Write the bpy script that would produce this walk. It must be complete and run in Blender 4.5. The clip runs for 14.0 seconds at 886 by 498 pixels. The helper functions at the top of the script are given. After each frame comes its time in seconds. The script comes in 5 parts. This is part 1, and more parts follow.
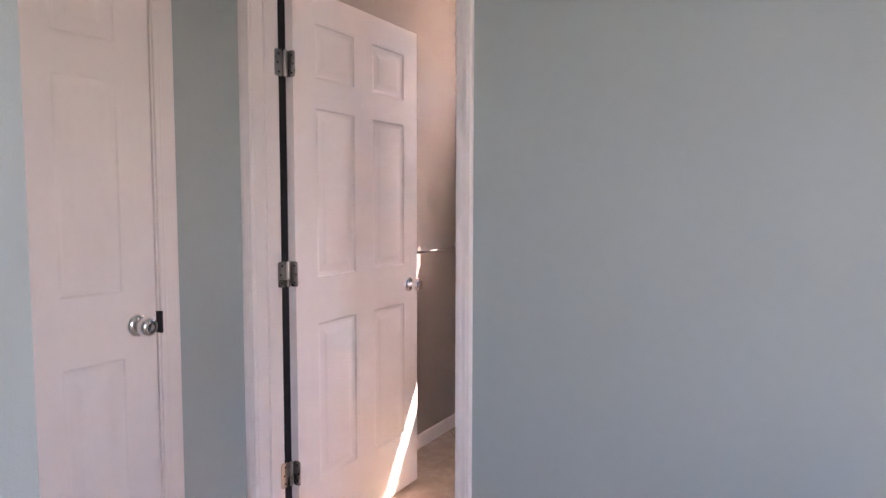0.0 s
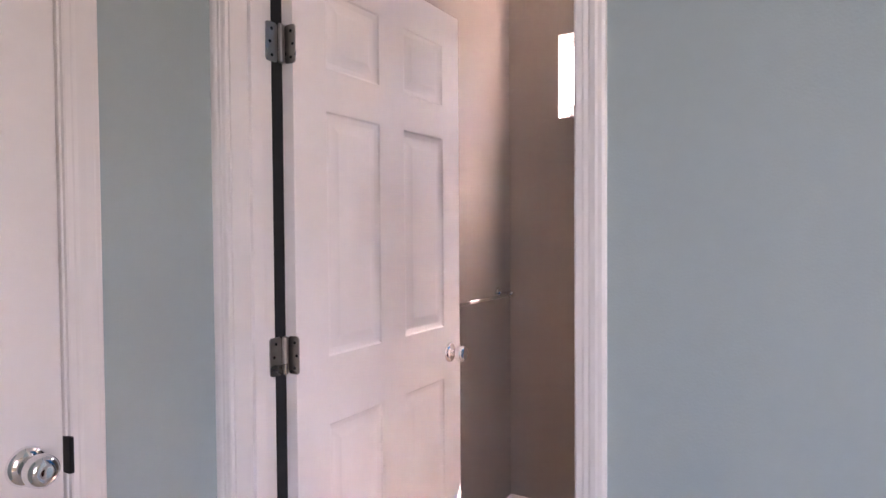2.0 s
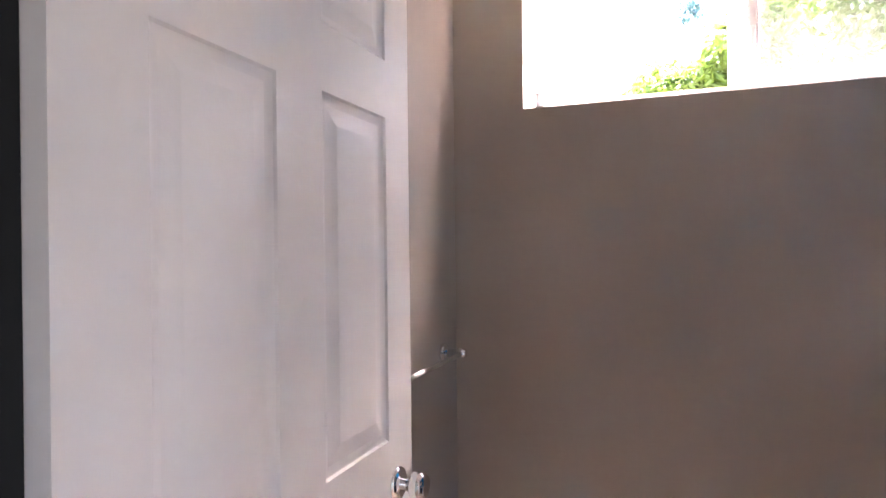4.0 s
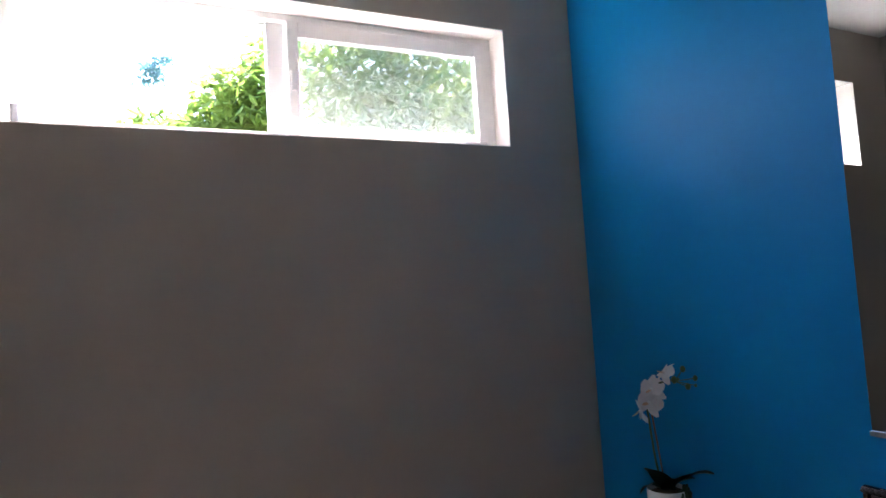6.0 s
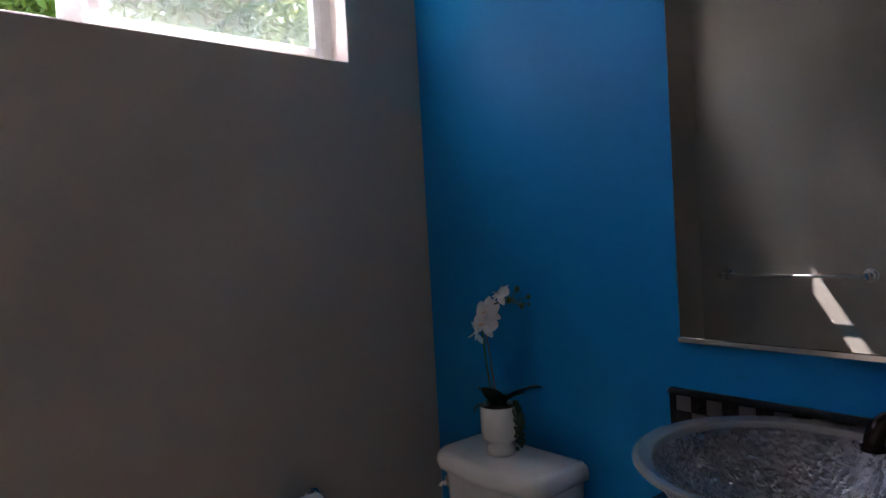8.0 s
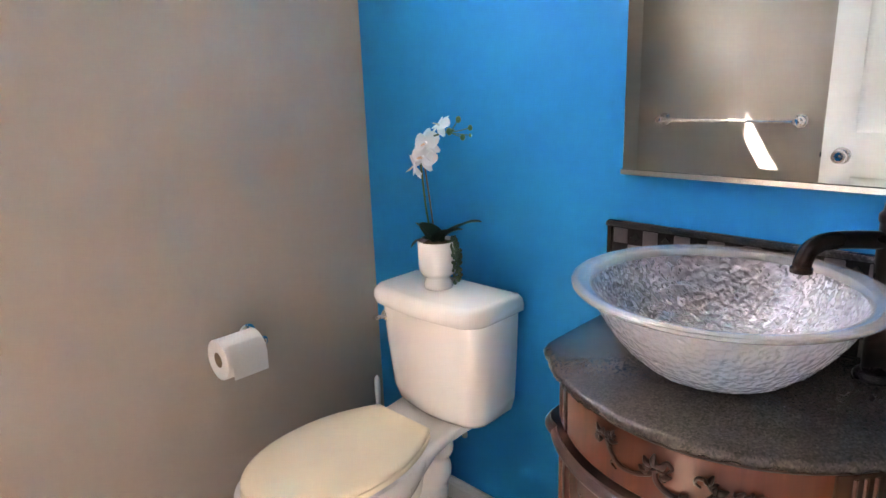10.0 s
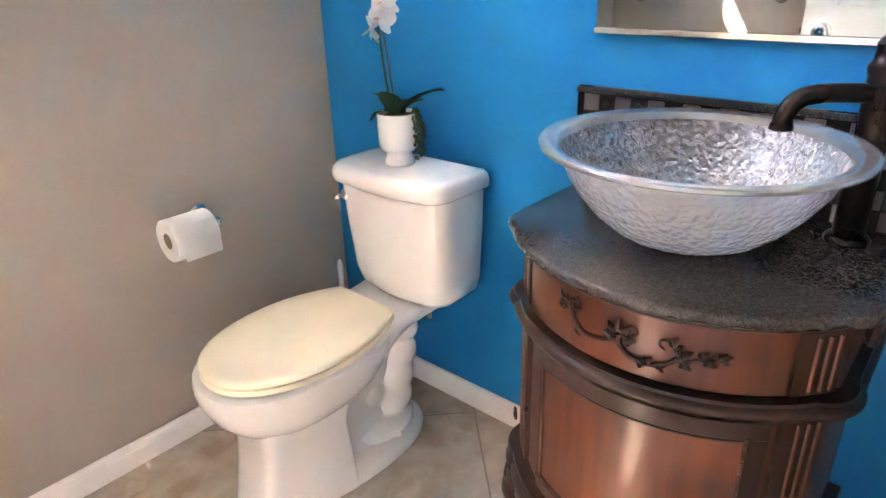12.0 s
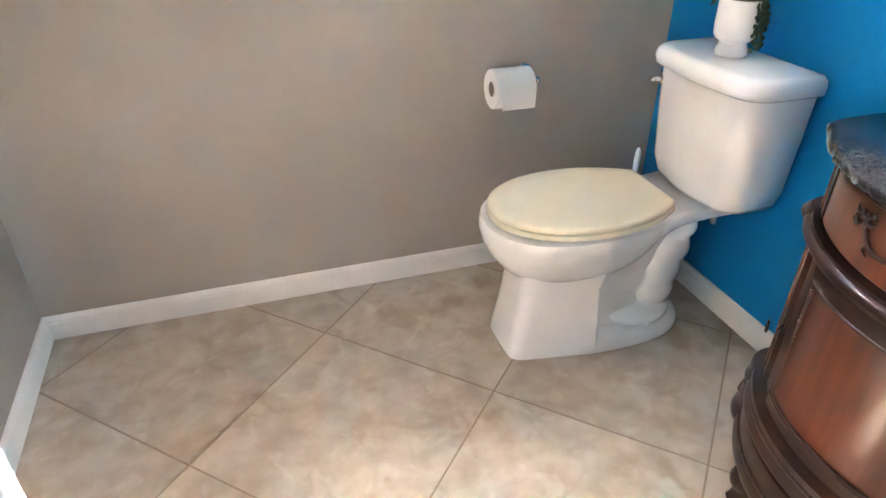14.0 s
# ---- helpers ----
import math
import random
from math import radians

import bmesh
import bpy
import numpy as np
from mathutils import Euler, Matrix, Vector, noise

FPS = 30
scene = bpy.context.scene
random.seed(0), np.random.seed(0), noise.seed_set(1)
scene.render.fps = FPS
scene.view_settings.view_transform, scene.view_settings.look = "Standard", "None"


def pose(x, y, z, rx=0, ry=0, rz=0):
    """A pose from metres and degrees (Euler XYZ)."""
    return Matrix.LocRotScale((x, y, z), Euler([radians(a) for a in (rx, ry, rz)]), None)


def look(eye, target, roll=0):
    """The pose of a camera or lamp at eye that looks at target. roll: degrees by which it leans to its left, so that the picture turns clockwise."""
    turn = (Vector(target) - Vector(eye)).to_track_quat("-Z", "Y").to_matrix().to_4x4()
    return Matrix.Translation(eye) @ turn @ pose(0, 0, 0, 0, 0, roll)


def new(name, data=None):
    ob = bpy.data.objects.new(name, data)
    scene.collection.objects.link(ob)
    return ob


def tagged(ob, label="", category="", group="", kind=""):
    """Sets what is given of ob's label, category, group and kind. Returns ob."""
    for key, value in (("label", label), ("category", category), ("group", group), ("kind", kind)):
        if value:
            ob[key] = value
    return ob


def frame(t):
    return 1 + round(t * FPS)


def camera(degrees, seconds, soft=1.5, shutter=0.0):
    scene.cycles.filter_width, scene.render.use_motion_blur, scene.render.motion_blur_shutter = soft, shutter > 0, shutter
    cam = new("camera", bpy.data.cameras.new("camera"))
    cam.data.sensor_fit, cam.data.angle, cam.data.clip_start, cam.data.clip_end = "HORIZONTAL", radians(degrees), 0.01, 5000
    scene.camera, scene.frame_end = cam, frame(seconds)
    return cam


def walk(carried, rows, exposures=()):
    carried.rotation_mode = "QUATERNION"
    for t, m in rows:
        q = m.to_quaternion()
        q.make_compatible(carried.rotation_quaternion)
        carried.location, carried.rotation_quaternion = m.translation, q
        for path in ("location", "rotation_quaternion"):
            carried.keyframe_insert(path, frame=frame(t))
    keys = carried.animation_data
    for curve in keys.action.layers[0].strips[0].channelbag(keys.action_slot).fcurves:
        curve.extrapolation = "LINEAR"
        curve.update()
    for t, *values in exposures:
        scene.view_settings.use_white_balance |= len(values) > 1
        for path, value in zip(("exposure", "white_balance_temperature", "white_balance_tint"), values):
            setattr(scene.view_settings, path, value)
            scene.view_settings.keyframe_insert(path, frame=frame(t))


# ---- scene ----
cam = camera(69.6, 14.0)
PATH = [
    (0, (1.763, -1.318, 1.287), (0.762, 0.408, 1.146), 0.1),
    (0.5, (1.655, -1.248, 1.299), (0.726, 0.519, 1.182), 0.1),
    (1, (1.544, -1.103, 1.312), (0.571, 0.643, 1.238), -0.2),
    (1.5, (1.414, -0.935, 1.295), (0.412, 0.794, 1.233), -0.3),
    (2, (1.257, -0.766, 1.327), (0.244, 0.958, 1.274), -0.4),
    (2.1, (1.237, -0.738, 1.346), (0.224, 0.984, 1.275), -0.2),
    (2.2, (1.207, -0.697, 1.33), (0.193, 1.026, 1.27), -0.4),
    (4.3, (0.686, 0.014, 1.392), (0.123, 1.933, 1.411), -0.5),
    (5, (0.608, 0.18, 1.411), (0.556, 2.177, 1.516), -0.9),
    (5.5, (0.54, 0.281, 1.399), (0.997, 2.222, 1.555), -2.5),
    (6, (0.534, 0.331, 1.397), (1.394, 2.132, 1.535), -3.6),
    (6.5, (0.53, 0.373, 1.394), (1.636, 2.036, 1.487), -3.8),
    (7, (0.529, 0.395, 1.375), (1.754, 1.974, 1.449), -3.6),
    (7.2, (0.534, 0.396, 1.364), (1.781, 1.958, 1.426), -3.4),
    (9.3, (0.58, 0.457, 1.296), (1.939, 1.879, 0.935), -2.5),
    (9.5, (0.58, 0.462, 1.291), (1.952, 1.858, 0.88), -2.3),
    (10, (0.594, 0.468, 1.272), (1.975, 1.82, 0.757), -2.1),
    (10.5, (0.619, 0.48, 1.237), (1.989, 1.808, 0.639), -2.1),
    (11, (0.64, 0.501, 1.214), (2.011, 1.794, 0.543), -2.0),
    (11.5, (0.651, 0.499, 1.202), (2.026, 1.751, 0.467), -1.6),
    (12, (0.643, 0.491, 1.191), (2.004, 1.712, 0.38), -1.7),
    (12.5, (0.632, 0.479, 1.175), (1.943, 1.697, 0.283), -1.3),
    (13, (0.621, 0.457, 1.153), (1.763, 1.773, 0.17), -0.3),
    (13.5, (0.613, 0.412, 1.139), (1.469, 1.891, 0.099), 0.2),
    (14, (0.598, 0.36, 1.144), (1.136, 1.973, 0.092), 0.4),
]

EXPOSURES = [(0, 4.34, 7550, 46), (0.5, 4.58, 7450, 45), (2.2, 4.57, 7150, 46), (4.3, 4.34, 6700, 31), (5, 3.98, 6300, 24), (5.5, 3.42, 5950, 21), (6, 3.65, 6000, 22), (7, 3.0, 6000, 22), (9.3, 4.62, 6550, 27), (10, 5.97, 6950, 25), (11, 6.3, 7000, 23), (12.5, 6.38, 6750, 22), (13.5, 6.42, 6450, 16), (14, 6.12, 6350, 15)]
walk(cam, [(t, look(eye, target, roll)) for t, eye, target, roll in PATH], EXPOSURES)

# ---- world, sun, large lights ----
HALL_Y = -3.2
SUN_WAY = Vector((-0.47, -1.0, -1.7)).normalized()
world = bpy.data.worlds.new("sky")
scene.world = world
world.use_nodes = True
sky = world.node_tree.nodes.new("ShaderNodeTexSky")
sky.sky_type, sky.sun_disc = "NISHITA", False
sky.sun_elevation = math.asin(-SUN_WAY.z)
sky.sun_rotation = math.atan2(-SUN_WAY.x, -SUN_WAY.y)
world.node_tree.links.new(sky.outputs[0], world.node_tree.nodes["Background"].inputs[0])
world.node_tree.nodes["Background"].inputs[1].default_value = 0.13
sun = new("sun", bpy.data.lights.new("sun", "SUN"))
sun.data.energy, sun.data.angle, sun.data.color = 4.2, radians(0.55), (1.0, 0.95, 0.86)
sun.matrix_world = look((0, 0, 8), Vector((0, 0, 8)) + SUN_WAY)


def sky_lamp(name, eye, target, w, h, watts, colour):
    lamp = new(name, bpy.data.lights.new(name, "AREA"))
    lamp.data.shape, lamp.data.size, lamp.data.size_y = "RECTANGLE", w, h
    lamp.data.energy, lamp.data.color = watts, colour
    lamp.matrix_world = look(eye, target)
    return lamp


# Two added lamps in hall windows out of view; they brighten the hall.
sky_lamp("added_hall_daylight", (2.65, HALL_Y - 0.06, 1.55), (2.65, 2.0, 1.55), 0.45, 1.2, 0.6, (0.40, 0.71, 1.0))
sky_lamp("added_hall_side_daylight", (3.66, -1.6, 1.55), (0, -1.6, 1.55), 0.95, 1.2, 0.5, (0.86, 0.95, 0.92))


# ---- materials ----
def material(name, colour, rough=0.5, metal=0.0, grain=0.0, grain_size=40.0, stain=0.0, stain_size=2.5, bump=0.0, bump_size=200.0,
             second=None, coat=0.0, transmission=0.0, ior=1.45, spec=0.5, per_piece=0.0, wear=0.0):
    m = bpy.data.materials.new(name)
    m.use_nodes = True
    nt = m.node_tree
    b = nt.nodes["Principled BSDF"]
    b.inputs["Roughness"].default_value, b.inputs["Metallic"].default_value = rough, metal
    b.inputs["Coat Weight"].default_value, b.inputs["Transmission Weight"].default_value = coat, transmission
    b.inputs["IOR"].default_value, b.inputs["Specular IOR Level"].default_value = ior, spec
    b.inputs["Coat Roughness"].default_value = 0.08
    b.inputs["Base Color"].default_value = (*colour, 1)
    tc = nt.nodes.new("ShaderNodeTexCoord")

    def noise_node(size, detail=4.0):
        n = nt.nodes.new("ShaderNodeTexNoise")
        n.inputs["Scale"].default_value, n.inputs["Detail"].default_value = size, detail
        nt.links.new(tc.outputs["Object"], n.inputs["Vector"])
        return n

    out = None
    if second:
        n = noise_node(stain_size, 6.0)
        ramp = nt.nodes.new("ShaderNodeValToRGB")
        ramp.color_ramp.elements[0].position, ramp.color_ramp.elements[1].position = 0.36, 0.66
        ramp.color_ramp.elements[0].color, ramp.color_ramp.elements[1].color = (*colour, 1), (*second, 1)
        nt.links.new(n.outputs["Fac"], ramp.inputs["Fac"])
        out = ramp.outputs["Color"]
    for size, amount in ((stain_size, stain), (grain_size, grain)):
        if amount:
            n = noise_node(size)
            ramp = nt.nodes.new("ShaderNodeMapRange")
            ramp.inputs["From Min"].default_value, ramp.inputs["From Max"].default_value = 0.15, 0.85
            ramp.inputs["To Min"].default_value, ramp.inputs["To Max"].default_value = 1 - amount, 1 + amount
            nt.links.new(n.outputs["Fac"], ramp.inputs["Value"])
            mul = nt.nodes.new("ShaderNodeVectorMath")
            mul.operation = "MULTIPLY"
            if out:
                nt.links.new(out, mul.inputs[0])
            else:
                mul.inputs[0].default_value = colour
            nt.links.new(ramp.outputs["Result"], mul.inputs[1])
            out = mul.outputs[0]
    if per_piece:
        info = nt.nodes.new("ShaderNodeObjectInfo")
        ramp = nt.nodes.new("ShaderNodeMapRange")
        ramp.inputs["To Min"].default_value, ramp.inputs["To Max"].default_value = 1 - per_piece, 1 + per_piece
        nt.links.new(info.outputs["Random"], ramp.inputs["Value"])
        mul = nt.nodes.new("ShaderNodeVectorMath")
        mul.operation = "MULTIPLY"
        if out:
            nt.links.new(out, mul.inputs[0])
        else:
            mul.inputs[0].default_value = colour
        nt.links.new(ramp.outputs["Result"], mul.inputs[1])
        out = mul.outputs[0]
    if out:
        nt.links.new(out, b.inputs["Base Color"])
    if wear:
        n = noise_node(9.0)
        ramp = nt.nodes.new("ShaderNodeMapRange")
        ramp.inputs["To Min"].default_value, ramp.inputs["To Max"].default_value = max(rough - wear, 0.02), rough + wear
        nt.links.new(n.outputs["Fac"], ramp.inputs["Value"])
        nt.links.new(ramp.outputs["Result"], b.inputs["Roughness"])
    if bump:
        n = noise_node(bump_size)
        bp = nt.nodes.new("ShaderNodeBump")
        bp.inputs["Strength"].default_value, bp.inputs["Distance"].default_value = bump, 0.002
        nt.links.new(n.outputs["Fac"], bp.inputs["Height"])
        nt.links.new(bp.outputs["Normal"], b.inputs["Normal"])
    return m


def wood_material(name, dark, light, coat=0.6):
    m = bpy.data.materials.new(name)
    m.use_nodes = True
    nt = m.node_tree
    b = nt.nodes["Principled BSDF"]
    b.inputs["Roughness"].default_value, b.inputs["Coat Weight"].default_value, b.inputs["Coat Roughness"].default_value = 0.40, coat, 0.22
    b.inputs["Specular IOR Level"].default_value = 0.3
    tc = nt.nodes.new("ShaderNodeTexCoord")
    mp = nt.nodes.new("ShaderNodeMapping")
    mp.inputs["Scale"].default_value = (26, 26, 1.6)
    nt.links.new(tc.outputs["Object"], mp.inputs["Vector"])
    n = nt.nodes.new("ShaderNodeTexNoise")
    n.inputs["Scale"].default_value, n.inputs["Detail"].default_value, n.inputs["Distortion"].default_value = 1.3, 7, 0.6
    nt.links.new(mp.outputs["Vector"], n.inputs["Vector"])
    big = nt.nodes.new("ShaderNodeTexNoise")
    big.inputs["Scale"].default_value = 7.0
    nt.links.new(tc.outputs["Object"], big.inputs["Vector"])
    add = nt.nodes.new("ShaderNodeMath")
    add.operation = "MULTIPLY_ADD"
    add.inputs[1].default_value = 0.5
    nt.links.new(n.outputs["Fac"], add.inputs[0])
    half = nt.nodes.new("ShaderNodeMath")
    half.operation = "MULTIPLY"
    half.inputs[1].default_value = 0.5
    nt.links.new(big.outputs["Fac"], half.inputs[0])
    nt.links.new(half.outputs[0], add.inputs[2])
    ramp = nt.nodes.new("ShaderNodeValToRGB")
    ramp.color_ramp.elements[0].position, ramp.color_ramp.elements[1].position = 0.30, 0.74
    ramp.color_ramp.elements[0].color, ramp.color_ramp.elements[1].color = (*dark, 1), (*light, 1)
    nt.links.new(add.outputs[0], ramp.inputs["Fac"])
    nt.links.new(ramp.outputs["Color"], b.inputs["Base Color"])
    bp = nt.nodes.new("ShaderNodeBump")
    bp.inputs["Strength"].default_value, bp.inputs["Distance"].default_value = 0.12, 0.001
    nt.links.new(n.outputs["Fac"], bp.inputs["Height"])
    nt.links.new(bp.outputs["Normal"], b.inputs["Normal"])
    return m


def granite_material(name):
    m = material(name, (0.03, 0.03, 0.033), rough=0.20)
    nt = m.node_tree
    tc = nt.nodes.new("ShaderNodeTexCoord")
    v = nt.nodes.new("ShaderNodeTexVoronoi")
    v.inputs["Scale"].default_value = 360
    nt.links.new(tc.outputs["Object"], v.inputs["Vector"])
    n = nt.nodes.new("ShaderNodeTexNoise")
    n.inputs["Scale"].default_value, n.inputs["Detail"].default_value = 130, 5
    nt.links.new(tc.outputs["Object"], n.inputs["Vector"])
    hsv = nt.nodes.new("ShaderNodeMath")
    hsv.operation = "MULTIPLY"
    sep = nt.nodes.new("ShaderNodeSeparateColor")
    nt.links.new(v.outputs["Color"], sep.inputs[0])
    nt.links.new(sep.outputs[0], hsv.inputs[0])
    nt.links.new(n.outputs["Fac"], hsv.inputs[1])
    ramp = nt.nodes.new("ShaderNodeValToRGB")
    e = ramp.color_ramp.elements
    e[0].position, e[0].color = 0.02, (0.030, 0.026, 0.0245, 1)
    e[1].position, e[1].color = 0.80, (0.098, 0.084, 0.073, 1)
    nt.links.new(hsv.outputs[0], ramp.inputs["Fac"])
    nt.links.new(ramp.outputs["Color"], nt.nodes["Principled BSDF"].inputs["Base Color"])
    return m


def clear_glass(name, rough=0.0, tint=(1, 1, 1)):
    m = bpy.data.materials.new(name)
    m.use_nodes = True
    nt = m.node_tree
    g = nt.nodes.new("ShaderNodeBsdfGlass")
    g.inputs["Roughness"].default_value, g.inputs["IOR"].default_value, g.inputs["Color"].default_value = rough, 1.45, (*tint, 1)
    nt.links.new(g.outputs[0], nt.nodes["Material Output"].inputs["Surface"])
    return m


def hammered_glass(name, rough, depth, scale, colour, clear, coat, spec):
    m = material(name, colour, rough=rough, transmission=clear, ior=1.45, coat=coat, spec=spec)
    nt = m.node_tree
    b = nt.nodes["Principled BSDF"]
    tc = nt.nodes.new("ShaderNodeTexCoord")
    v = nt.nodes.new("ShaderNodeTexVoronoi")
    v.feature = "SMOOTH_F1"
    v.inputs["Scale"].default_value = scale
    n = nt.nodes.new("ShaderNodeTexNoise")
    n.inputs["Scale"].default_value = scale * 0.6
    mix = nt.nodes.new("ShaderNodeVectorMath")
    mix.operation = "MULTIPLY_ADD"
    mix.inputs[1].default_value = (0.014, 0.014, 0.014)
    nt.links.new(tc.outputs["Object"], n.inputs["Vector"])
    nt.links.new(n.outputs["Color"], mix.inputs[0])
    nt.links.new(tc.outputs["Object"], mix.inputs[2])
    nt.links.new(mix.outputs[0], v.inputs["Vector"])
    bp = nt.nodes.new("ShaderNodeBump")
    bp.inputs["Strength"].default_value, bp.inputs["Distance"].default_value = 1.0, depth
    nt.links.new(v.outputs["Distance"], bp.inputs["Height"])
    nt.links.new(bp.outputs["Normal"], b.inputs["Normal"])
    crisp = nt.nodes.new("ShaderNodeBump")
    crisp.inputs["Strength"].default_value, crisp.inputs["Distance"].default_value = 1.0, depth * 2.6
    nt.links.new(v.outputs["Distance"], crisp.inputs["Height"])
    nt.links.new(crisp.outputs["Normal"], b.inputs["Coat Normal"])
    b.inputs["Coat Roughness"].default_value = 0.03
    return m


def leaf_material(name, colour, second):
    """Thin leaves that let sunlight through."""
    m = material(name, colour, rough=0.5, grain=0.3, grain_size=5, second=second, stain_size=1.2)
    nt = m.node_tree
    b = nt.nodes["Principled BSDF"]
    tr, mx = nt.nodes.new("ShaderNodeBsdfTranslucent"), nt.nodes.new("ShaderNodeMixShader")
    nt.links.new(b.inputs["Base Color"].links[0].from_socket, tr.inputs["Color"])
    mx.inputs[0].default_value = 0.55
    nt.links.new(b.outputs[0], mx.inputs[1])
    nt.links.new(tr.outputs[0], mx.inputs[2])
    nt.links.new(mx.outputs[0], nt.nodes["Material Output"].inputs["Surface"])
    return m


def screen_material(name):
    m = bpy.data.materials.new(name)
    m.use_nodes = True
    nt = m.node_tree
    t, d, mx = nt.nodes.new("ShaderNodeBsdfTransparent"), nt.nodes.new("ShaderNodeBsdfDiffuse"), nt.nodes.new("ShaderNodeMixShader")
    d.inputs["Color"].default_value = (0.50, 0.51, 0.50, 1)
    mx.inputs[0].default_value = 0.13
    nt.links.new(t.outputs[0], mx.inputs[1])
    nt.links.new(d.outputs[0], mx.inputs[2])
    nt.links.new(mx.outputs[0], nt.nodes["Material Output"].inputs["Surface"])
    return m


TAUPE = material("taupe_wall_paint", (0.40, 0.345, 0.298), rough=0.42, grain=0.02, stain=0.025, bump=0.25, bump_size=260)
BLUE = material("blue_wall_paint", (0.003, 0.215, 0.51), rough=0.42, spec=0.18, grain=0.03, stain=0.04, bump=0.25, bump_size=260)
PALE = material("pale_grey_green_wall_paint", (0.365, 0.445, 0.435), rough=0.6, grain=0.02, stain=0.02, bump=0.25, bump_size=260)
CREAMWALL = material("cream_wall_paint", (0.62, 0.54, 0.42), rough=0.7, grain=0.02, stain=0.02, bump=0.25, bump_size=260)
CEIL = material("white_ceiling_paint", (0.78, 0.77, 0.74), rough=0.9, grain=0.03, bump=0.5, bump_size=90)
TRIM = material("white_trim_paint", (0.82, 0.775, 0.735), rough=0.42, grain=0.015, stain=0.03, bump=0.06, bump_size=80)
DOORP = material("white_door_paint", (0.85, 0.80, 0.76), rough=0.5, spec=0.35, grain=0.015, stain=0.02, bump=0.10, bump_size=140)
VINYL = material("white_window_vinyl", (0.80, 0.80, 0.79), rough=0.35, grain=0.02)
TILE = material("beige_ceramic_floor_tile", (0.41, 0.315, 0.235), rough=0.32, grain=0.07, grain_size=34, second=(0.50, 0.415, 0.335), stain_size=13,
                stain=0.05, bump=0.12, bump_size=40, per_piece=0.05)


def blotched(m, colour, size, low, high, amount):
    """Sparse irregular blotches fired into a glaze."""
    nt = m.node_tree
    b = nt.nodes["Principled BSDF"]
    tc, n = nt.nodes.new("ShaderNodeTexCoord"), nt.nodes.new("ShaderNodeTexNoise")
    n.inputs["Scale"].default_value, n.inputs["Detail"].default_value, n.inputs["Distortion"].default_value = size, 9.0, 0.8
    nt.links.new(tc.outputs["Object"], n.inputs["Vector"])
    r, mx = nt.nodes.new("ShaderNodeMapRange"), nt.nodes.new("ShaderNodeMixRGB")
    r.inputs["From Min"].default_value, r.inputs["From Max"].default_value = low, high
    r.inputs["To Max"].default_value = amount
    nt.links.new(n.outputs["Fac"], r.inputs["Value"])
    nt.links.new(r.outputs["Result"], mx.inputs["Fac"])
    nt.links.new(b.inputs["Base Color"].links[0].from_socket, mx.inputs["Color1"])
    mx.inputs["Color2"].default_value = (*colour, 1)
    nt.links.new(mx.outputs["Color"], b.inputs["Base Color"])


blotched(TILE, (0.30, 0.20, 0.125), 7.0, 0.56, 0.68, 0.5)
blotched(TILE, (0.60, 0.53, 0.45), 10.0, 0.58, 0.66, 0.4)
GROUT = material("brown_grout", (0.30, 0.225, 0.165), rough=0.9, grain=0.15, grain_size=120)
CHROME = material("chrome", (0.86, 0.86, 0.86), rough=0.07, metal=1.0, wear=0.03)
STEEL = material("brushed_nickel", (0.40, 0.385, 0.36), rough=0.28, metal=1.0, grain=0.06, wear=0.08)
RODMAT = material("polished_chrome_rod", (0.72, 0.72, 0.71), rough=0.20, metal=0.9, grain=0.02)
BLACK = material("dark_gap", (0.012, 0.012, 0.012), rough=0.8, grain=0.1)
CHINA = material("white_vitreous_china", (0.82, 0.80, 0.785), rough=0.04, coat=0.6, ior=1.6, stain=0.01, grain=0.005)
CHINA.node_tree.nodes["Principled BSDF"].inputs["Coat Roughness"].default_value = 0.02
CREAM = material("cream_plastic_seat", (0.87, 0.775, 0.595), rough=0.22, grain=0.012)
PAPER = material("white_toilet_paper", (0.86, 0.85, 0.84), rough=0.95, grain=0.03, grain_size=160, bump=0.4, bump_size=220)
CARD = material("brown_cardboard", (0.25, 0.19, 0.14), rough=0.9, grain=0.1)
POT = material("white_glazed_ceramic", (0.80, 0.78, 0.76), rough=0.16, coat=0.3, stain=0.02)
PETAL = material("white_silk_petal", (0.86, 0.84, 0.85), rough=0.6, grain=0.03, grain_size=90, bump=0.15, bump_size=120)
PINK = material("yellow_pink_flower_lip", (0.75, 0.50, 0.35), rough=0.6, grain=0.2, grain_size=200)
LEAF = material("dark_green_orchid_leaf", (0.018, 0.05, 0.022), rough=0.4, grain=0.2, grain_size=60, stain=0.2, stain_size=20)
STEM = material("green_stem", (0.06, 0.10, 0.035), rough=0.5, grain=0.25, grain_size=80)
BROWNSTEM = material("brown_stake", (0.16, 0.09, 0.06), rough=0.6, grain=0.2)
PEARL = material("grey_green_trailing_succulent", (0.07, 0.11, 0.055), rough=0.55, grain=0.3, grain_size=150)
MOSS = material("brown_moss", (0.11, 0.08, 0.045), rough=0.95, grain=0.5, grain_size=150, bump=1.0, bump_size=300)
WOOD = wood_material("carved_mahogany", (0.032, 0.0084, 0.0044), (0.170, 0.040, 0.0145), 0.6)
WOODDARK = wood_material("dark_mahogany_moulding", (0.015, 0.006, 0.0042), (0.050, 0.017, 0.0095), 0.3)
BEADS = wood_material("worn_bead_moulding", (0.05, 0.022, 0.014), (0.16, 0.085, 0.055), 0.5)
CARVED = wood_material("carved_mahogany_ornament", (0.018, 0.0068, 0.0042), (0.075, 0.024, 0.012), 0.4)
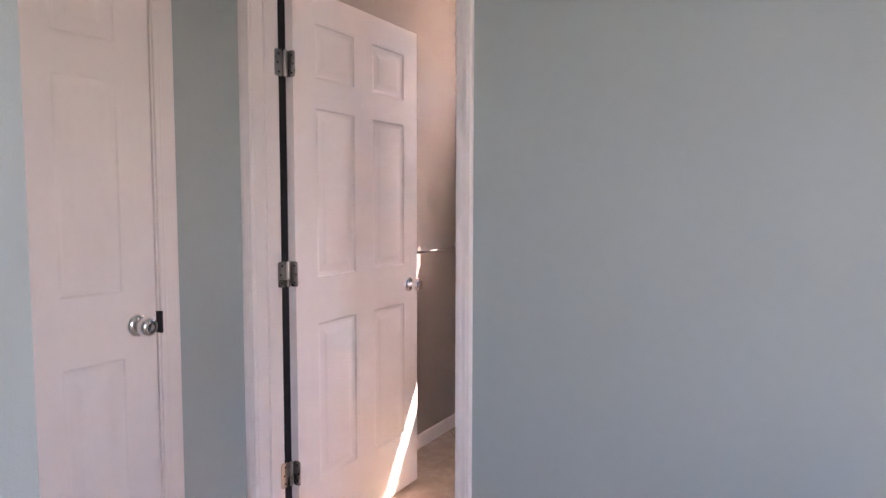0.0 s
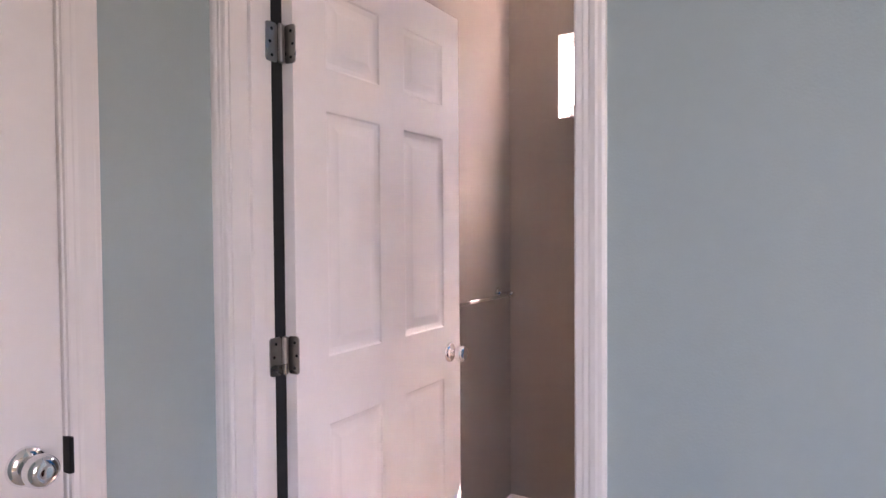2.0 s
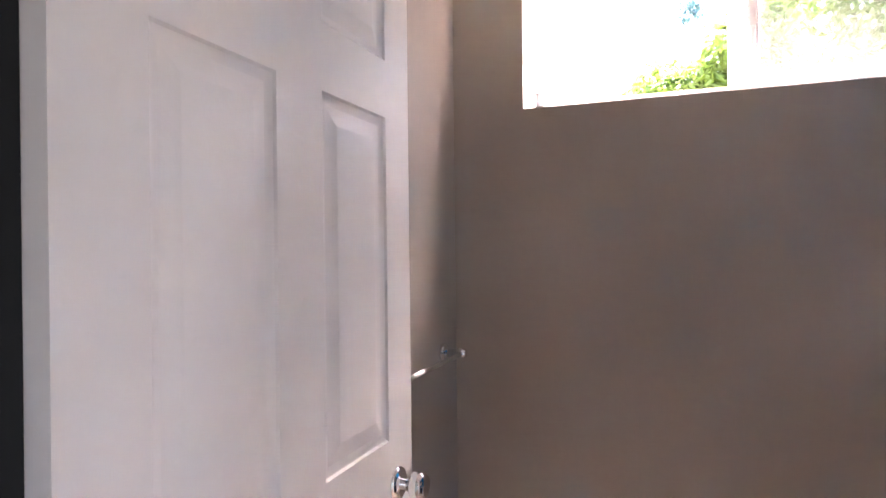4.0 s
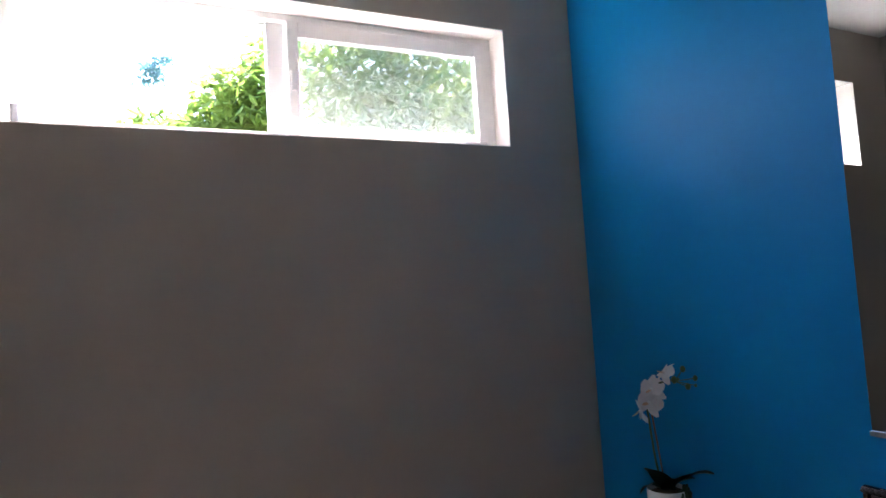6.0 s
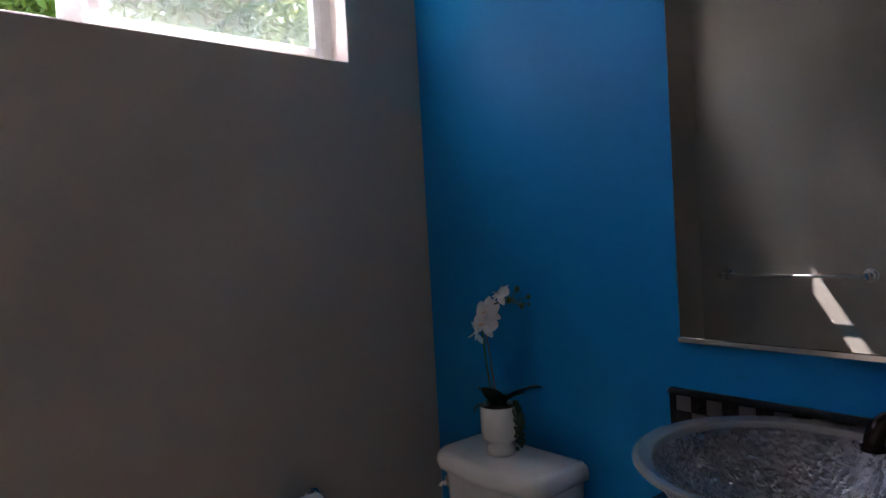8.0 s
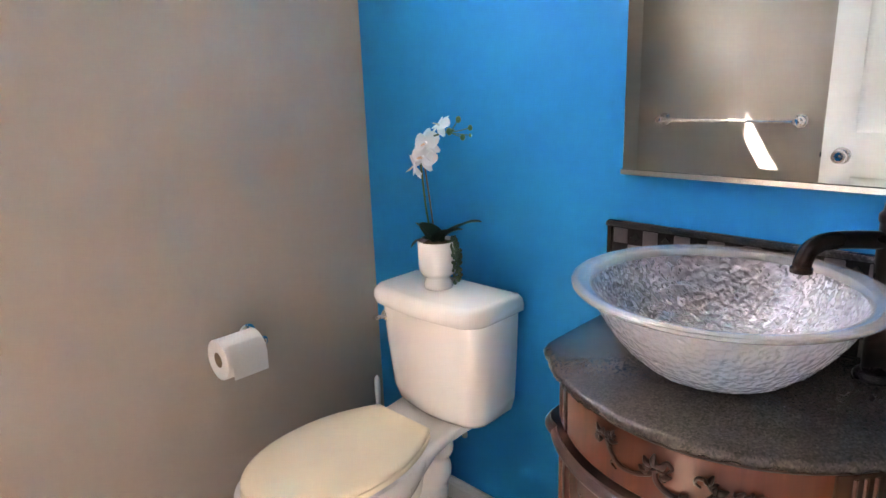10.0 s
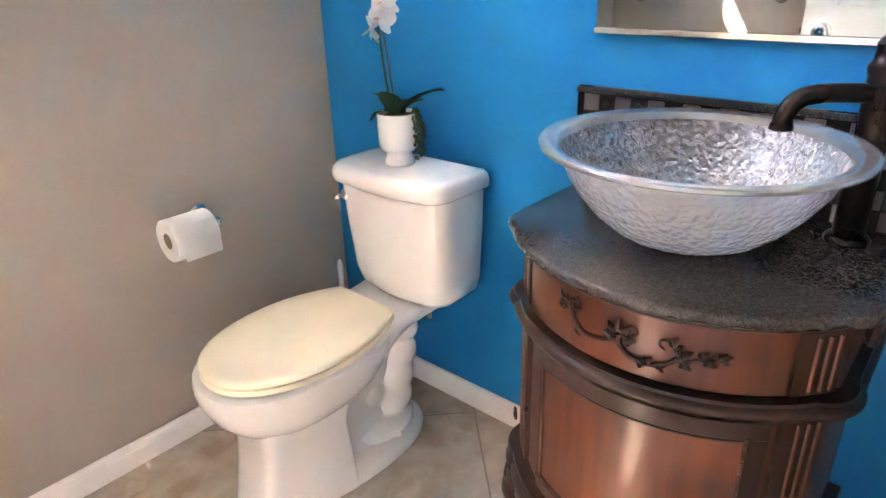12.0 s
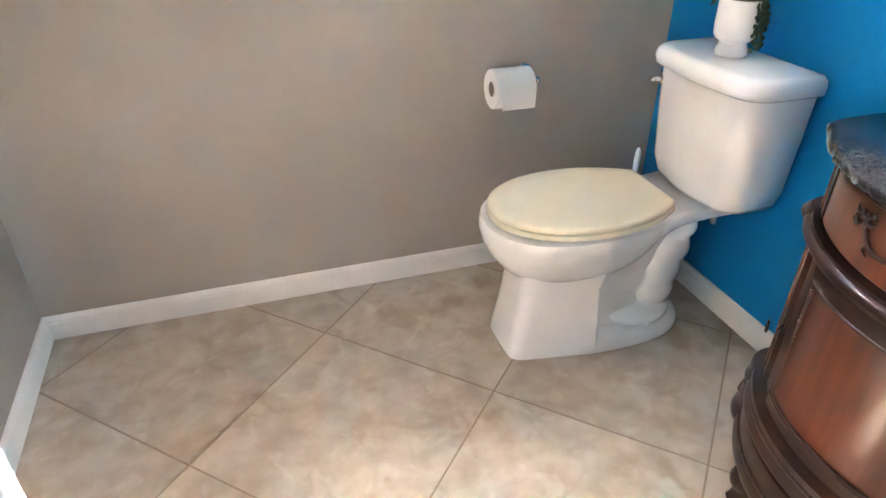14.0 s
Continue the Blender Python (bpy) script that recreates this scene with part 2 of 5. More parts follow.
GRANITE = granite_material("black_granite")
BRONZE = material("oil_rubbed_bronze", (0.016, 0.014, 0.014), rough=0.28, metal=0.7, grain=0.3, grain_size=60, second=(0.040, 0.023, 0.016), stain_size=14, wear=0.1)
ROPE = material("dark_bronze_rope_trim", (0.030, 0.023, 0.021), rough=0.55, grain=0.3, grain_size=80)
BOWLOUT = hammered_glass("hammered_frosted_glass", 0.28, 0.0042, 105, (0.86, 0.85, 0.85), 0.72, 1.0, 0.5)
# Same glass for the inside, its colour darkened to stand for the shade there.
BOWLIN = hammered_glass("shaded_inner_glass", 0.40, 0.0070, 95, (0.34, 0.325, 0.36), 0.72, 0.3, 0.2)
BOWLRIM = material("smooth_frosted_glass_rim", (0.82, 0.82, 0.83), rough=0.18, transmission=0.8, coat=0.5, bump=0.05, bump_size=60)
MIRROR = material("mirror_silver", (0.46, 0.49, 0.485), rough=0.0, metal=1.0)
ALU = material("polished_aluminium", (0.72, 0.72, 0.72), rough=0.18, metal=1.0)
GLASS = clear_glass("window_glass")
SCREEN = screen_material("insect_screen_mesh")
TILE_A = material("mauve_grey_mosaic_tile", (0.105, 0.090, 0.090), rough=0.3, grain=0.15, grain_size=90, per_piece=0.15)
TILE_B = material("dark_brown_mosaic_tile", (0.022, 0.017, 0.016), rough=0.25, grain=0.2, grain_size=90, per_piece=0.2)
TILE_C = material("bronze_accent_tile", (0.10, 0.09, 0.085), rough=0.2, metal=0.7, grain=0.3, grain_size=150)
WHITEP = material("white_plastic", (0.80, 0.80, 0.80), rough=0.3, grain=0.01)
GREYP = material("grey_plastic", (0.12, 0.12, 0.13), rough=0.5, grain=0.03)
HALLFLOOR = material("beige_hall_floor", (0.42, 0.34, 0.25), rough=0.5, grain=0.1, stain=0.1)
EARTH = material("dry_garden_soil", (0.16, 0.13, 0.09), rough=0.95, grain=0.3, second=(0.09, 0.12, 0.05), stain_size=0.6)
BARK = material("grey_brown_bark", (0.14, 0.10, 0.07), rough=0.9, grain=0.35, grain_size=20, bump=1.0, bump_size=40)
FOLIAGE = leaf_material("bright_green_foliage", (0.09, 0.20, 0.03), (0.40, 0.48, 0.09))
FARFOL = leaf_material("blue_green_foliage", (0.08, 0.19, 0.19), (0.14, 0.28, 0.27))
STUCCO = material("cream_exterior_stucco", (0.62, 0.57, 0.48), rough=0.9, grain=0.08, bump=0.6, bump_size=80)


# ---- mesh tools ----
def basis(ob):
    return basis(ob.parent) @ ob.matrix_parent_inverse @ ob.matrix_basis if ob.parent else ob.matrix_basis.copy()


def part(name, bm, mat, parent=None, label="", smooth=True, angle=40):
    bmesh.ops.recalc_face_normals(bm, faces=bm.faces)
    me = bpy.data.meshes.new(name)
    for e in bm.edges:
        if len(e.link_faces) == 2 and e.calc_face_angle(0) > radians(angle):
            e.smooth = False
    bm.to_mesh(me)
    bm.free()
    me.materials.append(mat)
    if smooth:
        me.polygons.foreach_set("use_smooth", [True] * len(me.polygons))
    ob = new(name, me)
    if parent:
        ob.parent = parent
        ob.matrix_parent_inverse = basis(parent).inverted()
    if label:
        ob["label"] = label
    return ob


def thing(name, at, label, category, group="", kind=""):
    ob = new(name)
    ob.empty_display_size = 0.05
    ob.location = at
    return tagged(ob, label, category, group, kind)


def box(bm, x0, x1, y0, y1, z0, z1, bevel=0.0, seg=2):
    got = bmesh.ops.create_cube(bm, size=1.0)
    bmesh.ops.scale(bm, vec=(x1 - x0, y1 - y0, z1 - z0), verts=got["verts"])
    bmesh.ops.translate(bm, vec=((x0 + x1) / 2, (y0 + y1) / 2, (z0 + z1) / 2), verts=got["verts"])
    if bevel:
        edges = list({e for v in got["verts"] for e in v.link_edges})
        bmesh.ops.bevel(bm, geom=edges, offset=bevel, segments=seg, affect="EDGES", profile=0.5)
    return bm


def boxed(*args, **kw):
    return box(bmesh.new(), *args, **kw)


def loft(bm, rings, closed=True, cap=(True, True)):
    """Skin between rings of equally many points."""
    rows = [[bm.verts.new(p) for p in ring] for ring in rings]
    n = len(rows[0])
    for a, b in zip(rows, rows[1:]):
        for i in range(n if closed else n - 1):
            j = (i + 1) % n
            bm.faces.new((a[i], a[j], b[j], b[i]))
    if cap[0]:
        bm.faces.new(rows[0][::-1])
    if cap[1]:
        bm.faces.new(rows[-1])
    return bm


def tube(bm, points, radii, seg=10, squash=1.0):
    """A tapering round bar along the points."""
    pts = [Vector(p) for p in points]
    radii = radii if isinstance(radii, (list, tuple)) else [radii] * len(pts)
    rings, side = [], None
    for i, p in enumerate(pts):
        way = (pts[min(i + 1, len(pts) - 1)] - pts[max(i - 1, 0)]).normalized()
        if side is None:
            side = way.orthogonal().normalized()
        side = (side - way * side.dot(way)).normalized()
        up = way.cross(side)
        rings.append([p + radii[i] * (math.cos(a) * side + squash * math.sin(a) * up) for a in (2 * math.pi * k / seg for k in range(seg))])
    return loft(bm, rings)


def smooth_path(points, steps=6):
    """Catmull-Rom through the points."""
    pts = [Vector(p) for p in points]
    pts = [2 * pts[0] - pts[1], *pts, 2 * pts[-1] - pts[-2]]
    out = []
    for a, b, c, d in zip(pts, pts[1:], pts[2:], pts[3:]):
        for k in range(steps):
            t = k / steps
            out.append(0.5 * (2 * b + (c - a) * t + (2 * a - 5 * b + 4 * c - d) * t**2 + (3 * b - a - 3 * c + d) * t**3))
    return [*out, pts[-2]]


def lathe(bm, profile, centre, seg=32, axis="z", cap=(True, True)):
    c = Vector(centre)
    rings = []
    for r, h in profile:
        ring = []
        for k in range(seg):
            a = 2 * math.pi * k / seg
            u, v = r * math.cos(a), r * math.sin(a)
            ring.append(c + {"z": Vector((u, v, h)), "x": Vector((h, u, v)), "y": Vector((v, h, u))}[axis])
        rings.append(ring)
    return loft(bm, rings, cap=cap)


def ball(bm, centre, radii, turn=None, u=12, v=8):
    got = bmesh.ops.create_uvsphere(bm, u_segments=u, v_segments=v, radius=1.0)
    m = Matrix.Translation(centre) @ (turn.to_matrix().to_4x4() if turn else Matrix.Identity(4)) @ Matrix.Diagonal((*radii, 1))
    bmesh.ops.transform(bm, matrix=m, verts=got["verts"])
    return bm


def setting(name, bm, mat, label, category, smooth=False):
    return tagged(part(name, bm, mat, smooth=smooth), label, category, kind="structure")


# ---- the plan ----
X0, X1, Y0, Y1, H = 0.0, 1.845, 0.295, 2.0, 2.445
YF = 0.18                      # hall face of the door wall
XH = 0.135                     # closet wall of the hall
JL, JR, DH = 0.183, 0.935, 2.05  # bathroom doorway
WX0, WX1, WZ0, WZ1 = 0.241, 1.588, 1.837, 2.213
HX1, HY0 = 3.6, HALL_Y
CY0, CY1, CH = -0.80, -0.154, 2.045  # closet doorway
STUBX, STUBY, EAVEY = 0.856, -0.86, 2.255



# ---- setting: walls, floors, ceilings ----
def wall_x(name, y0, y1, x0, x1, z1, holes, mat, label):
    """A wall along x between y0 and y1 with openings (x0, x1, z0, z1) cut through it."""
    bm = bmesh.new()
    xs = sorted({x0, x1, *(h[0] for h in holes), *(h[1] for h in holes)})
    zs = sorted({0.0, z1, *(h[2] for h in holes), *(h[3] for h in holes)})
    vs = {}

    def v(x, y, z):
        k = (round(x, 4), round(y, 4), round(z, 4))
        if k not in vs:
            vs[k] = bm.verts.new((x, y, z))
        return vs[k]

    def solid(a, b, c, d):
        if a < x0 - 1e-6 or b > x1 + 1e-6 or c < -1e-6 or d > z1 + 1e-6:
            return False
        return not any(h[0] <= a + 1e-6 and b <= h[1] + 1e-6 and h[2] <= c + 1e-6 and d <= h[3] + 1e-6 for h in holes)

    for a, b in zip(xs, xs[1:]):
        for c, d in zip(zs, zs[1:]):
            if not solid(a, b, c, d):
                continue
            bm.faces.new((v(a, y0, c), v(b, y0, c), v(b, y0, d), v(a, y0, d)))
            bm.faces.new((v(a, y1, c), v(a, y1, d), v(b, y1, d), v(b, y1, c)))
            ia, ic = xs.index(a), zs.index(c)
            if a == x0 or not solid(xs[ia - 1], a, c, d):
                bm.faces.new((v(a, y0, c), v(a, y0, d), v(a, y1, d), v(a, y1, c)))
            if b == x1 or not solid(b, xs[ia + 2], c, d):
                bm.faces.new((v(b, y0, c), v(b, y1, c), v(b, y1, d), v(b, y0, d)))
            if c == 0 or not solid(a, b, zs[ic - 1], c):
                bm.faces.new((v(a, y0, c), v(a, y1, c), v(b, y1, c), v(b, y0, c)))
            if d == z1 or not solid(a, b, d, zs[ic + 2]):
                bm.faces.new((v(a, y0, d), v(b, y0, d), v(b, y1, d), v(a, y1, d)))
    return bm


north = wall_x("wall_north", Y1, Y1 + 0.14, X0 - 0.12, X1 + 0.12, H, [(WX0, WX1, WZ0, WZ1)], TAUPE, "")
setting("wall_north", north, TAUPE, "taupe painted wall with a high slider window", "wall")
setting("wall_west", boxed(X0 - 0.12, X0, Y0 - 0.004, Y1, 0, H), TAUPE, "taupe painted wall behind the towel bar", "wall")
setting("wall_east", boxed(X1, X1 + 0.12, Y0 - 0.004, Y1, 0, H), BLUE, "bright blue accent wall behind toilet and vanity", "wall")
# The door wall is two skins, so that each room has its own paint.
opening = [(JL - 0.018, JR + 0.018, -0.001, DH + 0.018)]
setting("wall_south", wall_x("s", (Y0 + YF) / 2, Y0, X0, X1, H, opening, TAUPE, ""), TAUPE, "taupe painted wall around the doorway", "wall")
setting("wall_hall_front", wall_x("f", YF, (Y0 + YF) / 2, XH - 0.12, HX1, H, opening, PALE, ""), PALE, "pale grey-green painted hall wall beside the doorway", "wall")


def swap_xy(bm):
    for v in bm.verts:
        v.co.x, v.co.y = v.co.y, v.co.x
    return bm


closet_hole = [(CY0 - 0.018, CY1 + 0.018, -0.001, CH + 0.018)]
setting("wall_hall_closet", swap_xy(wall_x("c", XH - 0.12, XH, HY0, YF, H, closet_hole, PALE, "")), PALE, "pale green painted hall wall with a closet door", "wall")
setting("wall_hall_stub", boxed(XH, STUBX, STUBY - 0.12, STUBY, 0, H), PALE, "pale painted end of a short hall wall", "wall")
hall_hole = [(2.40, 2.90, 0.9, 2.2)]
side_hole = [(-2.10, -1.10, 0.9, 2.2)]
setting("wall_hall_back", wall_x("b", HY0 - 0.12, HY0, XH - 0.12, HX1 + 0.12, H, hall_hole, PALE, ""), PALE, "pale painted hall back wall with an added daylight opening", "wall")
setting("wall_hall_far", swap_xy(wall_x("e", HX1, HX1 + 0.12, HY0, (Y0 + YF) / 2, H, side_hole, CREAMWALL, "")), CREAMWALL, "cream painted hall wall with an added daylight opening", "wall")
setting("ceiling", boxed(X0 - 0.12, X1 + 0.12, (Y0 + YF) / 2, Y1 + 0.14, H, H + 0.1), CEIL, "white textured bathroom ceiling", "ceiling")
setting("ceiling_hall", boxed(XH - 0.12, HX1 + 0.12, HY0 - 0.12, (Y0 + YF) / 2, H, H + 0.1), CEIL, "white textured hall ceiling", "ceiling")
setting("floor_hall", boxed(XH - 0.12, HX1 + 0.12, HY0 - 0.12, YF - 0.05, -0.1, -0.004), HALLFLOOR, "beige hall floor", "floor")
floor = setting("floor", boxed(X0 - 0.1, X1 + 0.1, YF - 0.05, Y1 + 0.1, -0.1, -0.0018), GROUT, "beige diagonal ceramic tiles with brown grout", "floor")
# Unseen overhang, its depth set to cut the sun to a narrow band.
setting("eave", boxed(-0.8, 3.0, Y1 + 0.14, EAVEY, H + 0.02, H + 0.12), STUCCO, "unseen roof overhang that cuts the sun above the window", "eave")


# ---- trim ----
def baseboard(name, p, q, inward):
    """A moulded board from p to q on the floor, thickness towards inward."""
    bm = bmesh.new()
    prof = [(0, 0), (0.013, 0), (0.013, 0.049), (0.011, 0.055), (0.011, 0.061), (0.006, 0.070), (0, 0.072)]
    rings = [[Vector((x + inward[0] * a, y + inward[1] * a, h)) for a, h in prof] for x, y in (p, q)]
    loft(bm, rings)
    return setting(name, bm, TRIM, "white painted moulded baseboard along the wall", "baseboard")


baseboard("baseboard", (X0, Y1), (X1, Y1), (0, -1))
baseboard("baseboard", (X0, Y0), (X0, Y1 - 0.013), (1, 0))
baseboard("baseboard", (X1, Y0), (X1, Y1 - 0.013), (-1, 0))
baseboard("baseboard", (JR + 0.08, Y0), (X1 - 0.013, Y0), (0, 1))
baseboard("baseboard", (JR + 0.08, YF), (HX1, YF), (0, -1))
baseboard("baseboard", (XH, CY1 + 0.08), (XH, YF - 0.02), (1, 0))


def casing_profile(w):
    return [(0, 0), (0, 0.010), (0.003, 0.012), (0.012, 0.012), (0.015, 0.0135), (0.022, 0.0128), (w * 0.55, 0.0145), (w - 0.014, 0.0155), (w - 0.010, 0.0145), (w - 0.004, 0.0145), (w, 0.011), (w, 0)]


def casing(name, place, left, right, top, w, label):
    """Moulded trim round an opening. place(a, d, z): a along the wall, d proud of it."""
    ob = thing(name, place(left, 0, 0), label, "trim", kind="structure")
    for side, at in ((-1, left), (1, right)):
        bm = bmesh.new()
        loft(bm, [[place(at + side * a, d, z) for a, d in casing_profile(w)] for z in (0.0, top)])
        part("side_casing", bm, TRIM, ob, smooth=False)
    bm = bmesh.new()
    loft(bm, [[place(a, d, top + 0.001 + b) for b, d in casing_profile(w)] for a in (left - w, right + w)])
    part("head_casing", bm, TRIM, ob, smooth=False)
    return ob


def jamb(name, place, left, right, top, d0, d1, stop, label):
    """Lining boards of an opening with a door stop. d runs through the wall."""
    ob = thing(name, place(left, d0, 0), label, "door frame", kind="structure")

    def slab(nm, a0, a1, e0, e1, z0, z1, bev=0.0015):
        p, q = Vector(place(a0, e0, z0)), Vector(place(a1, e1, z1))
        lo, hi = [min(i) for i in zip(p, q)], [max(i) for i in zip(p, q)]
        part(nm, boxed(lo[0], hi[0], lo[1], hi[1], lo[2], hi[2], bevel=bev), TRIM, ob, smooth=False)

    slab("side_jamb", left - 0.018, left, d0, d1, 0, top)
    slab("side_jamb", right, right + 0.018, d0, d1, 0, top)
    slab("head_jamb", left - 0.018, right + 0.018, d0, d1, top, top + 0.018)
    slab("stop", left, left + 0.011, stop[0], stop[1], 0, top - 0.011)
    slab("stop", right - 0.011, right, stop[0], stop[1], 0, top - 0.011)
    slab("stop", left, right, stop[0], stop[1], top - 0.011, top)
    return ob


casing("door_casing", lambda a, d, z: Vector((a, YF - d, z)), JL - 0.004, JR + 0.004, DH + 0.004, 0.047, "white moulded door casing on the hall side of the doorway")
casing("door_casing", lambda a, d, z: Vector((a, Y0 + d, z)), JL - 0.004, JR + 0.004, DH + 0.004, 0.058, "white moulded door casing inside the bathroom")
casing("closet_casing", lambda a, d, z: Vector((XH + d, a, z)), CY0 - 0.004, CY1 + 0.004, CH + 0.004, 0.062, "white moulded casing around the closet door")
jamb("door_jamb", lambda a, d, z: Vector((a, d, z)), JL, JR, DH, YF - 0.002, Y0 + 0.002, (0.226, 0.259), "white painted door frame of the bathroom doorway")
jamb("closet_jamb", lambda a, d, z: Vector((d, a, z)), CY0, CY1, CH, XH - 0.118, XH + 0.002, (XH - 0.075, XH - 0.042), "white painted frame of the closet doorway")


# ---- doors ----
def panel_leaf(width, height, thick, cols, rows):
    """A moulded panel door leaf: u along its width, v up, w through it. cols and rows are the panels' (from, to)."""
    bm = bmesh.new()
    us = sorted({0.0, width, *(c for p in cols for c in p)})
    vs = sorted({0.0, height, *(r for p in rows for r in p)})
    steps = [(0.0, 0.0), (0.004, 0.0035), (0.012, 0.0065), (0.018, 0.0075), (0.022, 0.0070), (0.046, 0.0022), (0.049, 0.0015)]
    for w, s in ((0.0, 1), (thick, -1)):
        for a, b in zip(us, us[1:]):
            for c, d in zip(vs, vs[1:]):
                if any(abs(a - p) < 1e-6 for p, _ in cols) and any(abs(c - p) < 1e-6 for p, _ in rows):
                    rings = [[(a + k, c + k, w + s * e), (b - k, c + k, w + s * e), (b - k, d - k, w + s * e), (a + k, d - k, w + s * e)] for k, e in steps]
                    loft(bm, rings, cap=(False, True))
                else:
                    bm.faces.new([bm.verts.new(p) for p in ((a, c, w), (b, c, w), (b, d, w), (a, d, w))])
    for p, q in (((0, 0), (width, 0)), ((width, 0), (width, height)), ((width, height), (0, height)), ((0, height), (0, 0))):
        bm.faces.new([bm.verts.new(x) for x in ((*p, 0), (*q, 0), (*q, thick), (*p, thick))])
    bmesh.ops.remove_doubles(bm, verts=bm.verts, dist=1e-5)
    return bm


def placed(bm, m):
    bmesh.ops.transform(bm, matrix=m, verts=bm.verts)
    return bm


def knob(parent, at, way, label=""):
    """Round passage knob with its rose; way: the direction out of the door (+-1 along x)."""
    x, y, z = at
    k = part("door_knob", lathe(bmesh.new(), [(0.011, 0.004 * way), (0.011, 0.018 * way), (0.014, 0.026 * way), (0.0255, 0.034 * way), (0.0275, 0.042 * way),
             (0.0265, 0.052 * way), (0.021, 0.059 * way), (0.012, 0.0615 * way), (0.006, 0.0600 * way)], at, 28, "x"), CHROME, parent, label or "polished chrome door knob")
    part("rose", lathe(bmesh.new(), [(0.033, 0.0), (0.033, 0.003 * way), (0.029, 0.008 * way), (0.020, 0.012 * way), (0.012, 0.013 * way)], at, 32, "x"), CHROME, k)
    return k


def round_plate(a0, a1, z0, z1, place, r=0.008):
    """Thin leaf with round corners: place(a, z, side) gives a point on either face."""
    ring = []
    for ca, cz, start in ((a1 - r, z1 - r, 0), (a0 + r, z1 - r, 90), (a0 + r, z0 + r, 180), (a1 - r, z0 + r, 270)):
        for k in range(6):
            t = radians(start + 18 * k)
            ring.append((ca + r * math.cos(t), cz + r * math.sin(t)))
    return loft(bmesh.new(), [[place(a, z, side) for a, z in ring] for side in (0, 1)])


def hinge(parent, x, y, z, h=0.089):
    """Butt hinge, opened flat: one leaf on the jamb, one on the door's edge."""
    ob = part("hinge", lathe(bmesh.new(), [(0.0045, 0), (0.0065, 0.002), (0.0065, h - 0.002), (0.0045, h)], (x, y, z), 14), STEEL, parent, "brushed nickel butt hinge")
    part("hinge_leaf", round_plate(y - 0.040, y - 0.004, z, z + h, lambda a, q, side: Vector((x - 0.009 + 0.0025 * side, a, q))), STEEL, ob)
    part("hinge_leaf", round_plate(x - 0.002, x + 0.030, z, z + h, lambda a, q, side: Vector((a, y + 0.014 + 0.0025 * side, q))), STEEL, ob)
    for k in (0.014, 0.044, 0.074):
        part("screw", lathe(bmesh.new(), [(0.0038, 0.0), (0.0034, -0.0012), (0.0012, -0.0012), (0.001, -0.0004)], (x + 0.017 + 0.006 * (k == 0.044), y + 0.0139, z + k), 12, "y"), BLACK, ob)
        part("screw", lathe(bmesh.new(), [(0.0038, 0.0), (0.0034, 0.0012), (0.0012, 0.0012), (0.001, 0.0004)], (x - 0.0064, y - 0.022 - 0.006 * (k == 0.044), z + k), 12, "x"), BLACK, ob)
    return ob


DX, DY, DW = 0.212, 0.335, 0.785
door = thing("door_1", (DX, DY, 0), "white six-panel interior door standing open into the bathroom", "door", kind="structure")
# u runs along +y, v up, w towards -x
to_open = Matrix(((0, 0, -1, DX), (1, 0, 0, DY), (0, 1, 0, 0.010), (0, 0, 0, 1)))
leaf = panel_leaf(DW, 2.028, 0.035, [(0.114, 0.337), (0.455, 0.680)], [(0.250, 0.840), (1.010, 1.616), (1.722, 1.915)])
part("door_leaf", placed(leaf, to_open), DOORP, door, smooth=True, angle=14)
knob(door, (DX, DY + DW - 0.07, 0.93), 1)
knob(door, (DX - 0.035, DY + DW - 0.07, 0.93), -1)
part("latch_plate", boxed(DX - 0.029, DX - 0.006, DY + DW - 0.001, DY + DW + 0.001, 0.90, 0.957, bevel=0.0008), STEEL, door)
part("latch_bolt", boxed(DX - 0.023, DX - 0.012, DY + DW, DY + DW + 0.009, 0.92, 0.938, bevel=0.002), STEEL, door)
# Black strip added across the hinge gap in place of the shade behind it.
part("gap_seal", boxed(DX - 0.0365, DX - 0.031, 0.299, 0.3335, 0.012, 2.036, bevel=0.001), BLACK, door, "black strip added as the shade in the hinge gap", smooth=False)
for hz in (1.718, 0.998, 0.285):
    hinge(door, JL + 0.0095, 0.318, hz)

closet = thing("door_2", (XH, CY0, 0), "closed white six-panel closet door with a chrome knob", "door", kind="structure")
CW = CY1 - CY0 - 0.006
to_shut = Matrix(((0, 0, -1, XH - 0.003), (1, 0, 0, CY0 + 0.003), (0, 1, 0, 0.010), (0, 0, 0, 1)))
leaf = panel_leaf(CW, 2.028, 0.035, [(0.100, CW / 2 - 0.05), (CW / 2 + 0.05, CW - 0.100)], [(0.250, 0.850), (1.035, 1.600), (1.706, 1.900)])
part("door_leaf", placed(leaf, to_shut), DOORP, closet, smooth=True, angle=14)
knob(closet, (XH - 0.003, CY1 - 0.062, 0.945), 1)
part("strike_plate", boxed(XH - 0.004, XH + 0.0165, CY1 - 0.0025, CY1 + 0.006, 0.915, 0.978, bevel=0.001), BLACK, closet, "dark metal strike plate edge")


# ---- window ----
WF = 2.085  # inner face of the vinyl frame
window = thing("window_1", (WX0, WF, WZ0), "white vinyl horizontal slider window set high in the wall", "window", kind="structure")


